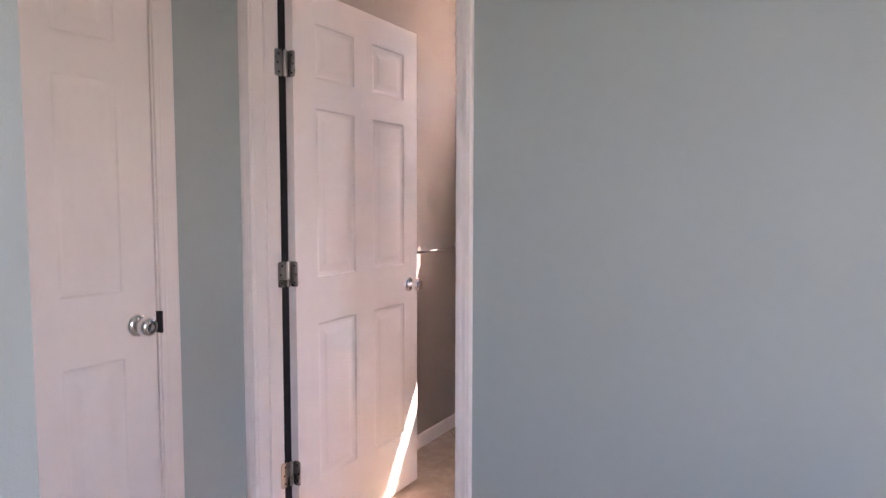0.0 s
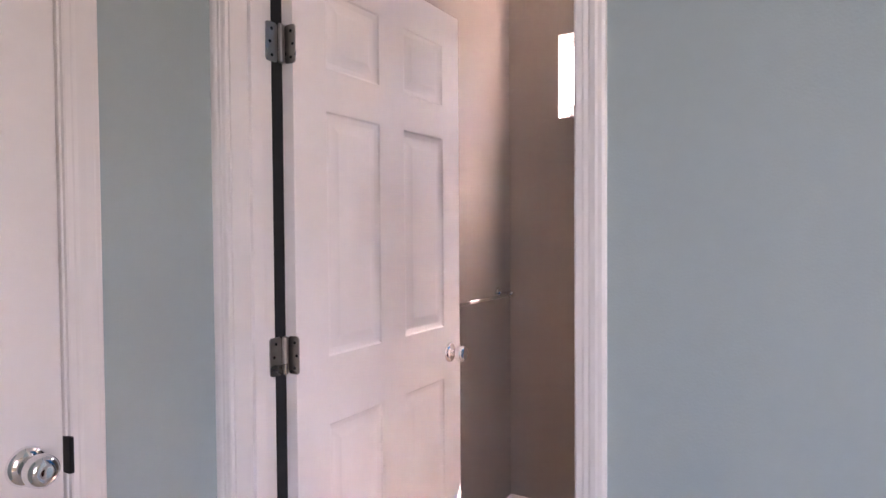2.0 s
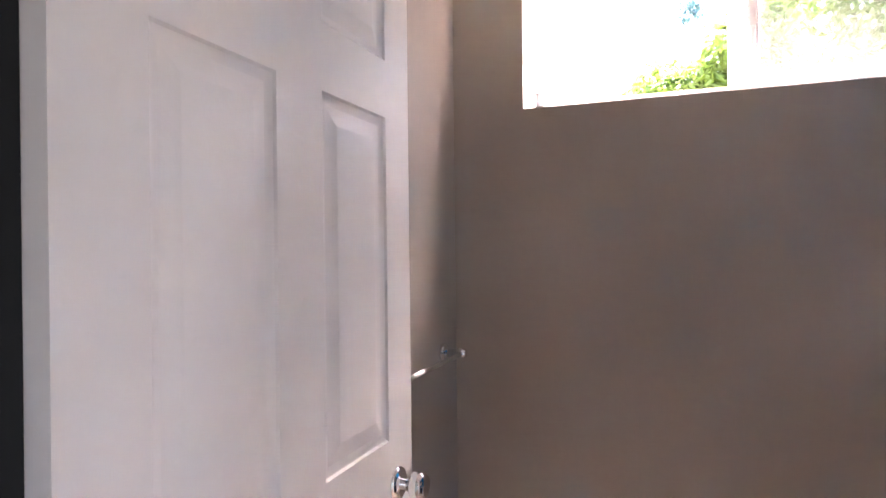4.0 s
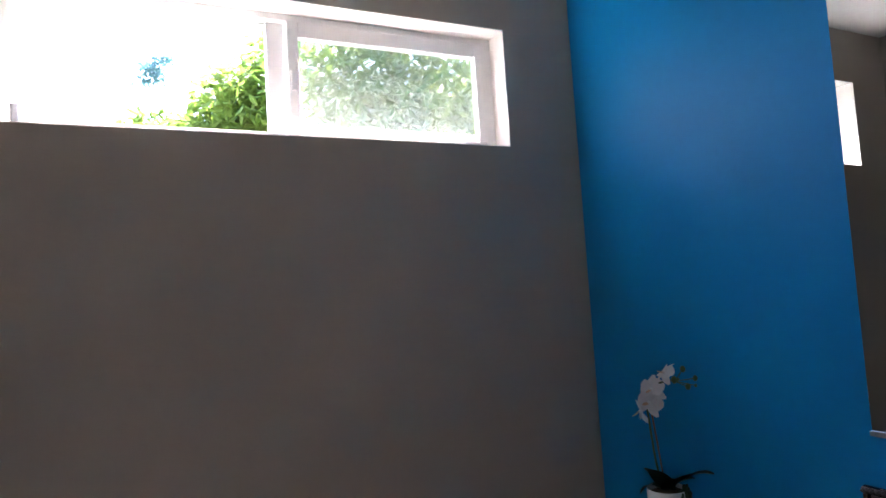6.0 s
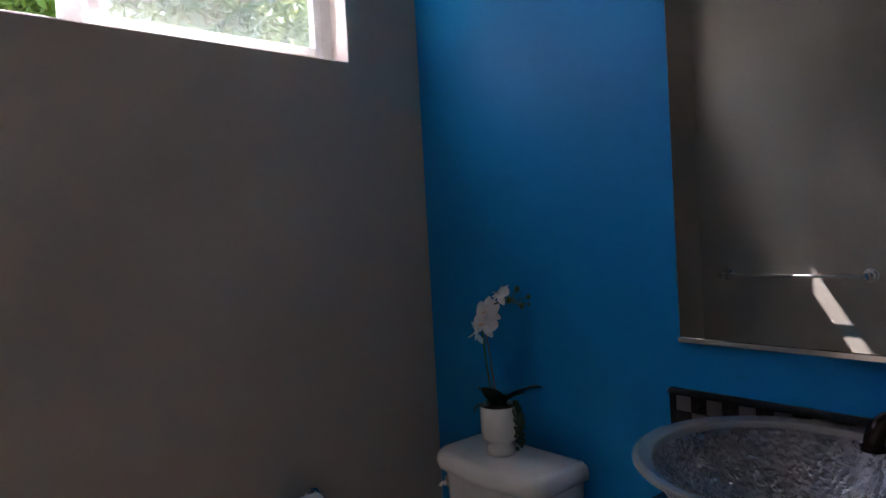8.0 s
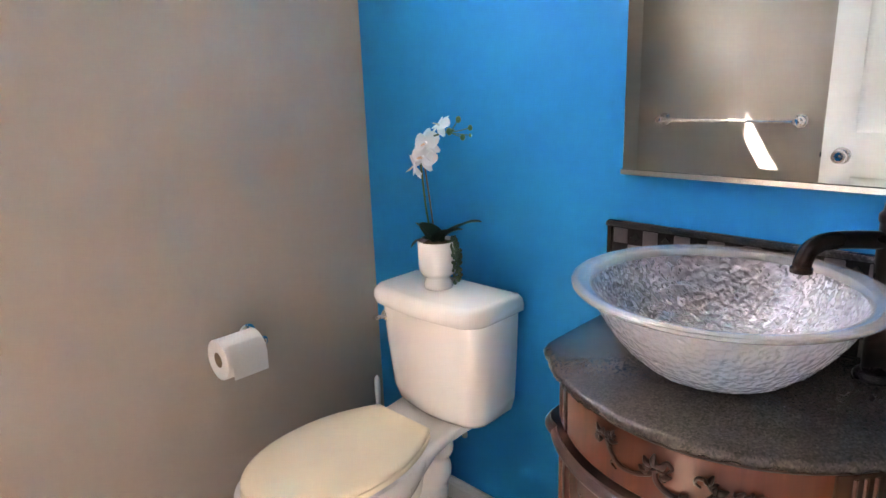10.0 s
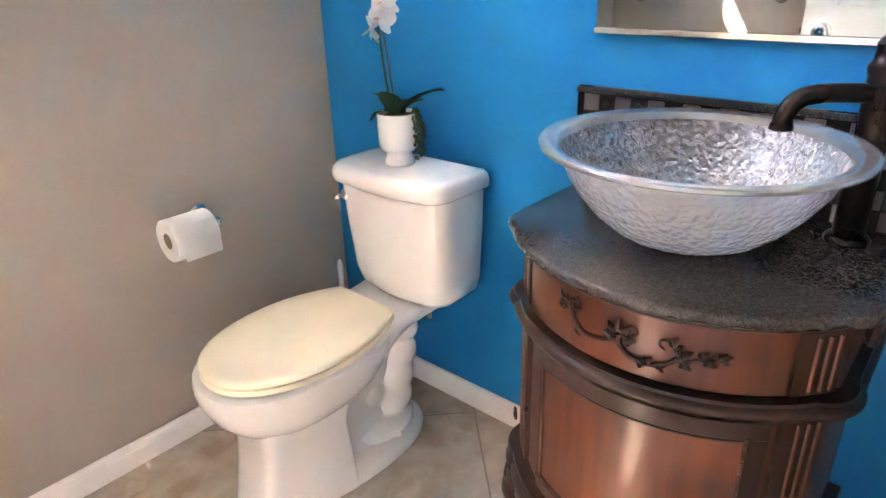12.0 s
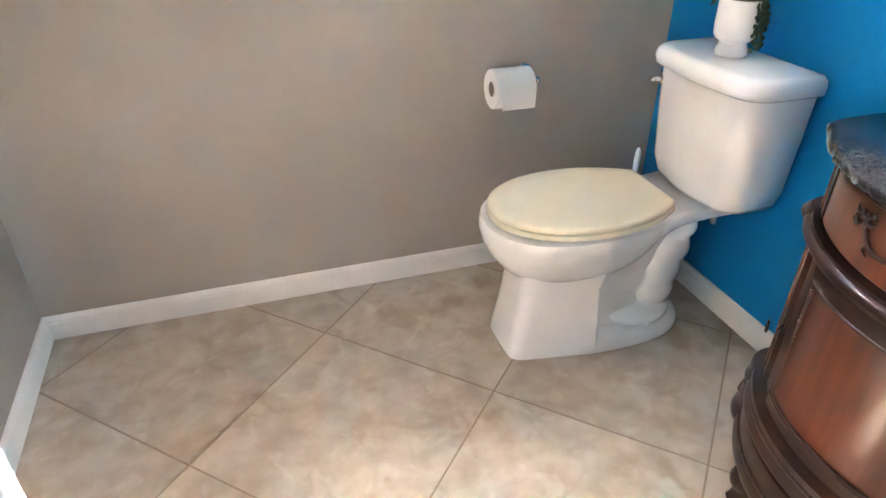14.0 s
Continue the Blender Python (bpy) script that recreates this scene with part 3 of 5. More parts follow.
def frame_ring(parent, name, x0, x1, z0, z1, y0, y1, left, right, low, high, mat=VINYL, bev=0.003):
    """Four bars round an opening."""
    part(name, boxed(x0, x0 + left, y0, y1, z0, z1, bevel=bev), mat, parent, smooth=False)
    part(name, boxed(x1 - right, x1, y0, y1, z0, z1, bevel=bev), mat, parent, smooth=False)
    part(name, boxed(x0 + left, x1 - right, y0 + 0.001, y1 - 0.001, z0, z0 + low, bevel=bev), mat, parent, smooth=False)
    part(name, boxed(x0 + left, x1 - right, y0 + 0.001, y1 - 0.001, z1 - high, z1, bevel=bev), mat, parent, smooth=False)


# white plaster returns of the reveal
for nm, b in (("window_sill", (WX0, WX1, Y1 + 0.001, WF, WZ0 - 0.004, WZ0 + 0.003)), ("reveal", (WX0, WX1, Y1 + 0.001, WF, WZ1 - 0.003, WZ1 + 0.004)),
              ("reveal", (WX0 - 0.004, WX0 + 0.003, Y1 + 0.001, WF, WZ0 + 0.003, WZ1 - 0.003)), ("reveal", (WX1 - 0.003, WX1 + 0.004, Y1 + 0.001, WF, WZ0 + 0.003, WZ1 - 0.003))):
    part(nm, boxed(*b), TRIM, window, smooth=False)
frame_ring(window, "window_frame", WX0, WX1, WZ0, WZ1, WF, WF + 0.055, 0.028, 0.038, 0.026, 0.022)
part("track_rib", boxed(WX0 + 0.028, WX1 - 0.036, WF + 0.004, WF + 0.010, WZ0 + 0.026, WZ0 + 0.034, bevel=0.001), VINYL, window, smooth=False)
part("meeting_stile", boxed(0.870, 0.922, WF + 0.020, WF + 0.05, WZ0 + 0.026, WZ1 - 0.022, bevel=0.004), VINYL, window, smooth=False)
pane = part("pane", boxed(WX0 + 0.028, 0.870, WF + 0.034, WF + 0.038, WZ0 + 0.026, WZ1 - 0.022), GLASS, window, smooth=False)
sash = part("sash", boxed(0.9215, 0.954, WF - 0.012, WF + 0.019, WZ0 + 0.028, WZ1 - 0.024, bevel=0.004), VINYL, window, smooth=False)
part("sash_rail", boxed(1.520, 1.549, WF - 0.012, WF + 0.019, WZ0 + 0.028, WZ1 - 0.024, bevel=0.004), VINYL, sash, smooth=False)
part("sash_rail", boxed(0.954, 1.520, WF - 0.011, WF + 0.018, WZ0 + 0.028, 1.891, bevel=0.004), VINYL, sash, smooth=False)
part("sash_rail", boxed(0.954, 1.520, WF - 0.011, WF + 0.018, 2.142, WZ1 - 0.024, bevel=0.004), VINYL, sash, smooth=False)
pane2 = part("pane", boxed(0.954, 1.520, WF + 0.006, WF + 0.010, 1.891, 2.142), GLASS, sash, smooth=False)
screen = part("insect_screen", boxed(0.925, 1.552, WF + 0.046, WF + 0.0465, WZ0 + 0.026, WZ1 - 0.022), SCREEN, window, "fine grey insect screen", smooth=False)
for o in (pane, pane2, screen):
    o.visible_shadow = False
part("latch", boxed(0.928, 0.944, WF - 0.022, WF - 0.012, 1.985, 2.045, bevel=0.004), VINYL, window, "white sash latch")
part("finger_pull", boxed(0.948, 0.953, WF - 0.018, WF - 0.010, 1.90, 2.10, bevel=0.002), VINYL, sash)
stopper = part("sash_stop", boxed(WX0 + 0.026, WX0 + 0.056, WF - 0.010, WF + 0.014, WZ0 + 0.004, WZ0 + 0.024, bevel=0.004), BLACK, window, "dark grey sash stop")
part("screw", lathe(bmesh.new(), [(0.0085, 0), (0.0085, 0.036), (0.010, 0.038), (0.010, 0.044), (0.006, 0.046)], (WX0 + 0.036, WF + 0.002, WZ0 + 0.024), 16), GREYP, stopper)
# These two hall windows are unseen, added as openings for the hall lamps.
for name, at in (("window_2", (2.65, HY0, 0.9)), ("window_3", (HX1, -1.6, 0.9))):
    hallwin = thing(name, at, "added unseen hall window opening, plain white framed, letting in daylight", "window", kind="structure")
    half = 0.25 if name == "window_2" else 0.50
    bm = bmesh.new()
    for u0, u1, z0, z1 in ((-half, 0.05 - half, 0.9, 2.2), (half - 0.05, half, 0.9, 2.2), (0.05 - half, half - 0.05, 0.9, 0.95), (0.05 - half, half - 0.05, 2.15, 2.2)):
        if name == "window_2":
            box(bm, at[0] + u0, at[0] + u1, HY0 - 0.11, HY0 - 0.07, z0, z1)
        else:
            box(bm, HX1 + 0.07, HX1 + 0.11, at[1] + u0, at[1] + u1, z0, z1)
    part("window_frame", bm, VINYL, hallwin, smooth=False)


# ---- mirror and backsplash ----
mirror = thing("wall_mirror", (X1, 0.8, 1.07), "large frameless wall mirror in a bright aluminium channel", "mirror")
glass_plate = boxed(-0.005, 0.0, 0.42, 1.136, 1.069, 2.12, bevel=0.0015)
part("mirror_glass", placed(glass_plate, Matrix.Translation((X1 - 0.0025, 0.42, 0)) @ Matrix.Rotation(radians(0.56), 4, "Z") @ Matrix.Translation((0, -0.42, 0))), MIRROR, mirror, smooth=False)
bm = bmesh.new()
loft(bm, [[(X1 - a, y, 1.0615 + b) for a, b in ((0.001, 0), (0.015, 0), (0.017, 0.002), (0.017, 0.012), (0.0145, 0.0125), (0.0145, 0.007), (0.001, 0.007))] for y in (0.418, 1.139)])
part("channel", bm, ALU, mirror, "bright aluminium bottom channel", smooth=False)

BS0, BS1, BZ0, BZ1 = 0.515, 1.169, 0.7675, 0.959
splash = thing("backsplash", (X1, 0.84, BZ0), "mosaic tile backsplash framed by dark rope moulding", "backsplash")
part("mortar", boxed(X1 - 0.006, X1 - 0.001, BS0, BS1, BZ0, BZ1), TILE_B, splash, smooth=False)


def rope(p, q, r, turns):
    """A twisted rope moulding from p to q."""
    bm = bmesh.new()
    p, q = Vector(p), Vector(q)
    way = (q - p).normalized()
    side = Vector((1, 0, 0))
    up = way.cross(side)
    for s in (0, math.pi):
        pts = []
        for k in range(turns * 6 + 1):
            f = k / (turns * 6)
            a = s + 2 * math.pi * turns * f
            pts.append(p + (q - p) * f + 0.45 * r * (math.cos(a) * side + math.sin(a) * up))
        tube(bm, pts, r * 0.62, 6)
    return bm


part("top_moulding", boxed(X1 - 0.012, X1 - 0.001, BS0, BS1, BZ1 - 0.013, BZ1, bevel=0.002), BRONZE, splash, smooth=False)
part("rope", rope((X1 - 0.013, BS0, BZ1 - 0.0065), (X1 - 0.013, BS1, BZ1 - 0.0065), 0.0062, 52), ROPE, splash, "twisted dark bronze rope trim")
part("side_moulding", boxed(X1 - 0.013, X1 - 0.001, BS1 - 0.010, BS1, BZ0, BZ1 - 0.013, bevel=0.002), BRONZE, splash, smooth=False)
part("side_moulding", boxed(X1 - 0.013, X1 - 0.001, BS0, BS0 + 0.010, BZ0, BZ1 - 0.013, bevel=0.002), BRONZE, splash, smooth=False)
tw, n_cols, n_rows = 0.0344, 18, 5
bm = boxed(-0.004, 0.0, -tw / 2 + 0.001, tw / 2 - 0.001, -tw / 2 + 0.001, tw / 2 - 0.001, bevel=0.0012, seg=1)
piece = part("mosaic_tile", bm, TILE_A, splash, smooth=False)
bm = boxed(-0.0045, 0.0, -tw / 2 + 0.001, tw / 2 - 0.001, -tw / 2 + 0.001, tw / 2 - 0.001, bevel=0.0012, seg=1)
dark = part("mosaic_tile", bm, TILE_B, splash, smooth=False)
bm = bmesh.new()
lathe(bm, [(0.0105, 0.0), (0.0105, -0.004), (0.007, -0.0065), (0.003, -0.0065)], (0, 0, 0), 4, "x")
accent = part("accent_tile", bm, TILE_C, splash, smooth=False)
first = [True, True, True]
for i in range(n_cols):
    for j in range(n_rows):
        at = Matrix.Translation((X1 - 0.006, BS1 - 0.014 - tw * (i + 0.5), BZ1 - 0.015 - tw * (j + 0.5)))
        kind = 2 if (j == 0 and i % 2) else (i + j) % 2
        src = (piece, dark, accent)[kind]
        if first[kind]:
            ob, first[kind] = src, False
        else:
            ob = src.copy()
            scene.collection.objects.link(ob)
        ob.matrix_basis = at


# ---- towel bar ----
bar = thing("towel_bar", (X0, 1.56, 1.045), "chrome towel bar with round flanges on the taupe wall", "towel bar")
for y in (1.258, 1.862):
    post = part("post", lathe(bmesh.new(), [(0.012, 0.012), (0.0105, 0.03), (0.0125, 0.052), (0.0165, 0.060), (0.0165, 0.074), (0.012, 0.081), (0.004, 0.083)], (X0, y, 1.045), 24, "x"), CHROME, bar)
    part("flange", lathe(bmesh.new(), [(0.030, 0.0005), (0.030, 0.005), (0.026, 0.007), (0.024, 0.012), (0.018, 0.014), (0.0125, 0.020)], (X0, y, 1.045), 28, "x"), CHROME, post)
part("rod", lathe(bmesh.new(), [(0.0075, 1.270), (0.0075, 1.850)], (X0 + 0.067, 0, 1.045), 16, "y"), RODMAT, bar)


# ---- toilet paper ----
RX0, RX1, RY, RZ, RR = 1.250, 1.361, 1.918, 0.608, 0.053
holder = thing("toilet_paper_holder", (RX1, Y1, RZ), "chrome toilet paper holder fixed to the taupe wall", "paper holder")
post = part("post", lathe(bmesh.new(), [(0.0115, -0.012), (0.010, -0.03), (0.011, -0.066), (0.0135, -0.074), (0.0135, -0.088), (0.008, -0.094), (0.003, -0.095)], (RX1 + 0.018, Y1, RZ + 0.012), 20, "y"), CHROME, holder)
part("flange", lathe(bmesh.new(), [(0.027, -0.001), (0.027, -0.005), (0.022, -0.010), (0.012, -0.013)], (RX1 + 0.018, Y1, RZ + 0.012), 24, "y"), CHROME, post)
part("rod", lathe(bmesh.new(), [(0.0085, RX0 + 0.012), (0.0085, RX1 + 0.016)], (0, RY, RZ + 0.010), 16, "x"), CHROME, holder)
roll = thing("toilet_paper_roll", (RX0, RY, RZ), "white toilet paper roll hanging on the chrome holder", "toilet paper")
bm = bmesh.new()
lathe(bm, [(0.0205, RX0 + 0.001), (RR - 0.002, RX0), (RR, RX0 + 0.002), (RR, RX1 - 0.002), (RR - 0.002, RX1), (0.0205, RX1 - 0.001), (0.0205, RX0 + 0.001)], (0, RY, RZ), 40, "x", cap=(False, False))
part("paper", bm, PAPER, roll)
part("core", lathe(bmesh.new(), [(0.0203, RX0 + 0.002), (0.0203, RX1 - 0.002), (0.0190, RX1 - 0.002), (0.0190, RX0 + 0.002), (0.0203, RX0 + 0.002)], (0, RY, RZ), 28, "x", cap=(False, False)), CARD, roll, "brown cardboard core")
bm = bmesh.new()
sheet = [(RY - RR * math.cos(a) - 0.0012, RZ - RR * math.sin(a)) for a in (-0.9, -0.5, -0.1, 0.3)] + [(RY - RR * 0.985, RZ - 0.024), (RY - RR * 0.975, RZ - 0.034), (RY - RR * 0.965, RZ - 0.045)]
loft(bm, [[(x, y + d, z) for y, z in sheet] for x, d in ((RX0 + 0.014, 0), (RX0 + 0.05, -0.001), (RX1 - 0.001, 0))], closed=False, cap=(False, False))
bmesh.ops.solidify(bm, geom=bm.faces, thickness=0.0006)
part("loose_sheet", bm, PAPER, roll)


# ---- toilet ----
TY = 1.622
toilet = thing("toilet", (1.45, TY, 0), "white two-piece china toilet against the blue wall", "toilet")


def egg(xf, xb, hw, z, wide=0.45, n=40, square=2.3, back=2.6):
    """A plan outline, rounder at the front, from xf to xb with half width hw; wide: where it is widest, as a part of its length."""
    xm = xf + (xb - xf) * wide
    ring = []
    for k in range(n):
        a = 2 * math.pi * k / n
        c, s = math.cos(a), math.sin(a)
        p = square if c < 0 else back
        u = math.copysign(abs(c) ** (2 / p), c)
        w = math.copysign(abs(s) ** (2 / p), s)
        ring.append(Vector((xm + (u * (xm - xf) if c < 0 else u * (xb - xm)), TY + hw * w, z)))
    return ring


rows = [(1.196, 1.52, 0.108, 0.225, 0.55), (1.176, 1.55, 0.126, 0.245, 0.52), (1.156, 1.575, 0.142, 0.268, 0.50), (1.138, 1.595, 0.156, 0.295, 0.48), (1.127, 1.61, 0.166, 0.325, 0.47),
        (1.123, 1.62, 0.171, 0.350, 0.47), (1.125, 1.62, 0.171, 0.366, 0.47), (1.128, 1.61, 0.170, 0.374, 0.47)]
bm = loft(bmesh.new(), [egg(a, b, hw, z, w) for a, b, hw, z, w in rows])
part("bowl", bm, CHINA, toilet, angle=60)


def foot_ring(x0, x1, h0, h1, z, r=0.035, bow=0.018):
    """Trapezoid footprint with rounded corners and a slightly bowed front."""
    pts = []
    corners = [(x0, -h0), (x1, -h1), (x1, h1), (x0, h0)]
    for i, (cx, cy) in enumerate(corners):
        p, q = Vector(corners[i - 1]), Vector(corners[(i + 1) % 4])
        c = Vector((cx, cy))
        rr = r if cx == x0 else 0.012
        a, b = c + (p - c).normalized() * rr, c + (q - c).normalized() * rr
        for k in range(6):
            t = k / 5
            pts.append((1 - t) ** 2 * a + 2 * t * (1 - t) * c + t * t * b)
    return [Vector((p.x, TY - 0.013 + p.y, z)) for p in pts]


bm = loft(bmesh.new(), [foot_ring(1.178, 1.410, 0.089, 0.130, 0.0), foot_ring(1.180, 1.410, 0.088, 0.129, 0.02), foot_ring(1.197, 1.408, 0.081, 0.120, 0.12), foot_ring(1.206, 1.405, 0.079, 0.112, 0.20), foot_ring(1.201, 1.42, 0.086, 0.116, 0.262)])
part("pedestal", bm, CHINA, toilet, angle=50)
bm = loft(bmesh.new(), [egg(1.30, 1.728, 0.146, 0.0, 0.42, 40, 2.6, 2.6), egg(1.30, 1.728, 0.146, 0.018, 0.42, 40, 2.6, 2.6), egg(1.31, 1.720, 0.138, 0.032, 0.42, 40, 2.6, 2.6), egg(1.33, 1.702, 0.118, 0.042, 0.42, 40, 2.6, 2.6)])
part("foot", bm, CHINA, toilet)
bm = bmesh.new()
rows = [(1.38, 1.700, 0.100, 0.036), (1.38, 1.668, 0.078, 0.060), (1.38, 1.658, 0.070, 0.110), (1.36, 1.664, 0.068, 0.170), (1.35, 1.672, 0.072, 0.230), (1.38, 1.676, 0.080, 0.282), (1.42, 1.69, 0.088, 0.340)]
loft(bm, [egg(a, b, hw, z, 0.55, 40, 2.4, 2.2) for a, b, hw, z in rows])
part("inner_wall", bm, CHINA, toilet, angle=80)
bm = bmesh.new()
for x, z, rx, ry, rz in ((1.664, 0.312, 0.064, 0.104, 0.056), (1.650, 0.245, 0.074, 0.102, 0.078), (1.636, 0.178, 0.076, 0.099, 0.080), (1.545, 0.160, 0.080, 0.076, 0.080), (1.620, 0.115, 0.082, 0.102, 0.075), (1.575, 0.050, 0.130, 0.122, 0.044)):
    ball(bm, (x, TY, z), (rx, ry, rz), u=28, v=18)
trap = part("trapway", bm, CHINA, toilet, "moulded china trapway relief", angle=80)
melt = trap.modifiers.new("melt", "REMESH")
melt.mode, melt.voxel_size, melt.use_smooth_shade = "VOXEL", 0.006, True
soften = trap.modifiers.new("soften", "SMOOTH")
soften.factor, soften.iterations = 0.5, 14
deck = [(1.47, 0.158, 0.290, 0.372), (1.53, 0.143, 0.306, 0.376), (1.59, 0.124, 0.322, 0.381), (1.64, 0.117, 0.330, 0.386), (1.70, 0.120, 0.338, 0.391), (1.79, 0.124, 0.342, 0.394)]
bm = bmesh.new()
loft(bm, [[Vector((x, TY + w * u, z0 + (z1 - z0) * v)) for u, v in ((-0.8, 0), (-1, 0.35), (-1, 0.82), (-0.9, 1), (0.9, 1), (1, 0.82), (1, 0.35), (0.8, 0))] for x, w, z0, z1 in deck])
part("deck", bm, CHINA, toilet, angle=50)


def lid_outline(grow, z, n_back=5):
    """Seat outline: egg-shaped front, straight cut back."""
    xf, xw, xb, hw, hb = 1.146 - grow, 1.385, 1.603 + grow * 0.3, 0.166 + grow, 0.100 + grow * 0.6
    pts = []
    for k in range(25):
        a = math.pi / 2 + math.pi * k / 24
        c, s = math.cos(a), math.sin(a)
        pts.append((xw + (xw - xf) * math.copysign(abs(c) ** 0.95, c), hw * math.copysign(abs(s) ** 0.95, s)))
    side = []
    for k in range(1, 9):
        t = k / 8
        side.append((xw + (xb - xw) * t, -(hw + (hb - hw) * (t ** 2.1))))
    pts += side + [(x, -y) for x, y in reversed(side)]
    return [Vector((x, TY + 0.006 + y, z)) for x, y in pts]


bm = loft(bmesh.new(), [lid_outline(-0.004, 0.3765), lid_outline(0.003, 0.379), lid_outline(0.004, 0.386), lid_outline(0.001, 0.3915)])
part("seat", bm, CREAM, toilet, "cream plastic toilet seat", angle=50)
bm = loft(bmesh.new(), [lid_outline(-0.003, 0.3945), lid_outline(0.002, 0.3965), lid_outline(0.0025, 0.4025), lid_outline(-0.002, 0.4075), lid_outline(-0.012, 0.4105), lid_outline(-0.05, 0.413)])
part("seat_lid", bm, CREAM, toilet, "cream plastic closed seat lid", angle=55)
for s in (-1, 1):
    part("seat_hinge", boxed(1.598, 1.616, TY + 0.006 + s * 0.07 - 0.014, TY + 0.006 + s * 0.07 + 0.014, 0.381, 0.395, bevel=0.004, seg=3), CREAM, toilet)
    part("bolt_cap", lathe(bmesh.new(), [(0.014, 0.030), (0.013, 0.044), (0.009, 0.052), (0.003, 0.054)], (1.575, TY + s * 0.110, 0), 18), CHINA, toilet)
    part("tank_bolt", lathe(bmesh.new(), [(0.007, 0.322), (0.008, 0.324), (0.008, 0.340), (0.005, 0.346)], (1.735, TY + s * 0.094, 0), 12), STEEL, toilet)

TYT = 1.571


def tank_ring(xf, xb, hw, z, r=0.055, bow=0.012, rb=0.012):
    """Tank plan: bowed front with large round corners, flat back."""
    pts = []
    for s in (-1, 1):
        seq = []
        for k in range(9):
            a = math.pi / 2 * k / 8
            seq.append((xf + bow + r - r * math.sin(a), hw - r + r * math.cos(a)))
        seq = [(xb - rb, hw)] + seq
        pts.append([(x, s * y) for x, y in seq])
    front = [(xf + bow * (abs(t) ** 2), t * (hw - r)) for t in (-0.75, -0.5, -0.25, 0, 0.25, 0.5, 0.75)]
    ring = [(xb, -(hw - rb))] + pts[0] + front + pts[1][::-1] + [(xb, hw - rb)]
    return [Vector((x, TYT + y, z)) for x, y in ring]


TB = 1.808
bm = loft(bmesh.new(), [tank_ring(1.668, TB - 0.006, 0.128, 0.399, 0.05), tank_ring(1.650, TB - 0.002, 0.145, 0.406, 0.055), tank_ring(1.640, TB, 0.157, 0.422, 0.058), tank_ring(1.632, TB, 0.169, 0.46, 0.06),
                        tank_ring(1.622, TB, 0.178, 0.60, 0.062), tank_ring(1.617, TB, 0.182, 0.700, 0.064)])
part("tank", bm, CHINA, toilet, angle=50)
bm = loft(bmesh.new(), [tank_ring(1.604, TB + 0.006, 0.186, 0.7005, 0.062), tank_ring(1.596, TB + 0.008, 0.192, 0.706, 0.066), tank_ring(1.594, TB + 0.008, 0.194, 0.722, 0.066), tank_ring(1.597, TB + 0.007, 0.191, 0.737, 0.066),
                        tank_ring(1.606, TB + 0.002, 0.183, 0.7455, 0.064), tank_ring(1.622, TB - 0.012, 0.169, 0.7485, 0.055)])
part("tank_lid", bm, CHINA, toilet, "white china tank lid", angle=60)
lever = part("flush_lever", tube(bmesh.new(), smooth_path([(1.634, 1.715, 0.662), (1.618, 1.717, 0.662), (1.613, 1.722, 0.661), (1.613, 1.730, 0.659), (1.616, 1.738, 0.656)], 4), [0.006] * 8 + [0.0065] * 4 + [0.0075] * 5, 10, 0.7), CHROME, toilet, "chrome flush lever")
part("escutcheon", lathe(bmesh.new(), [(0.015, 0.004), (0.015, -0.002), (0.011, -0.007), (0.004, -0.009)], (1.638, 1.715, 0.662), 20, "x"), CHROME, lever)
brush = thing("toilet_brush", (1.752, 1.915, 0), "white plastic toilet brush standing behind the toilet", "toilet brush")
part("holder", lathe(bmesh.new(), [(0.045, 0), (0.047, 0.01), (0.038, 0.10), (0.040, 0.115), (0.034, 0.116)], (1.752, 1.915, 0), 24), WHITEP, brush)
part("handle", tube(bmesh.new(), [(1.752, 1.915, 0.09), (1.752, 1.915, 0.28), (1.751, 1.913, 0.33), (1.750, 1.911, 0.368), (1.750, 1.910, 0.380)], [0.007, 0.0075, 0.0095, 0.009, 0.003], 12), WHITEP, brush)


# ---- orchid ----
random.seed(5)
PX, PY, PZ = 1.716, 1.588, 0.7485
orchid = thing("potted_orchid", (PX, PY, PZ), "white artificial orchid in a footed white ceramic pot", "plant")
part("pot", lathe(bmesh.new(), [(0.036, 0), (0.038, 0.003), (0.036, 0.014), (0.031, 0.027), (0.032, 0.031), (0.043, 0.038), (0.0480, 0.047), (0.0495, 0.066), (0.0495, 0.124), (0.048, 0.126), (0.0455, 0.124), (0.0455, 0.112), (0.02, 0.111)], (PX, PY, PZ), 40), POT, orchid, "white footed ceramic pot", angle=60)
bm = bmesh.new()
lathe(bm, [(0.0432, 0.108), (0.040, 0.117), (0.025, 0.122), (0.006, 0.123)], (PX, PY, PZ), 24)
for v in bm.verts:
    v.co += Vector((random.uniform(-1, 1), random.uniform(-1, 1), random.uniform(-1, 1))) * 0.002
part("moss", bm, MOSS, orchid)


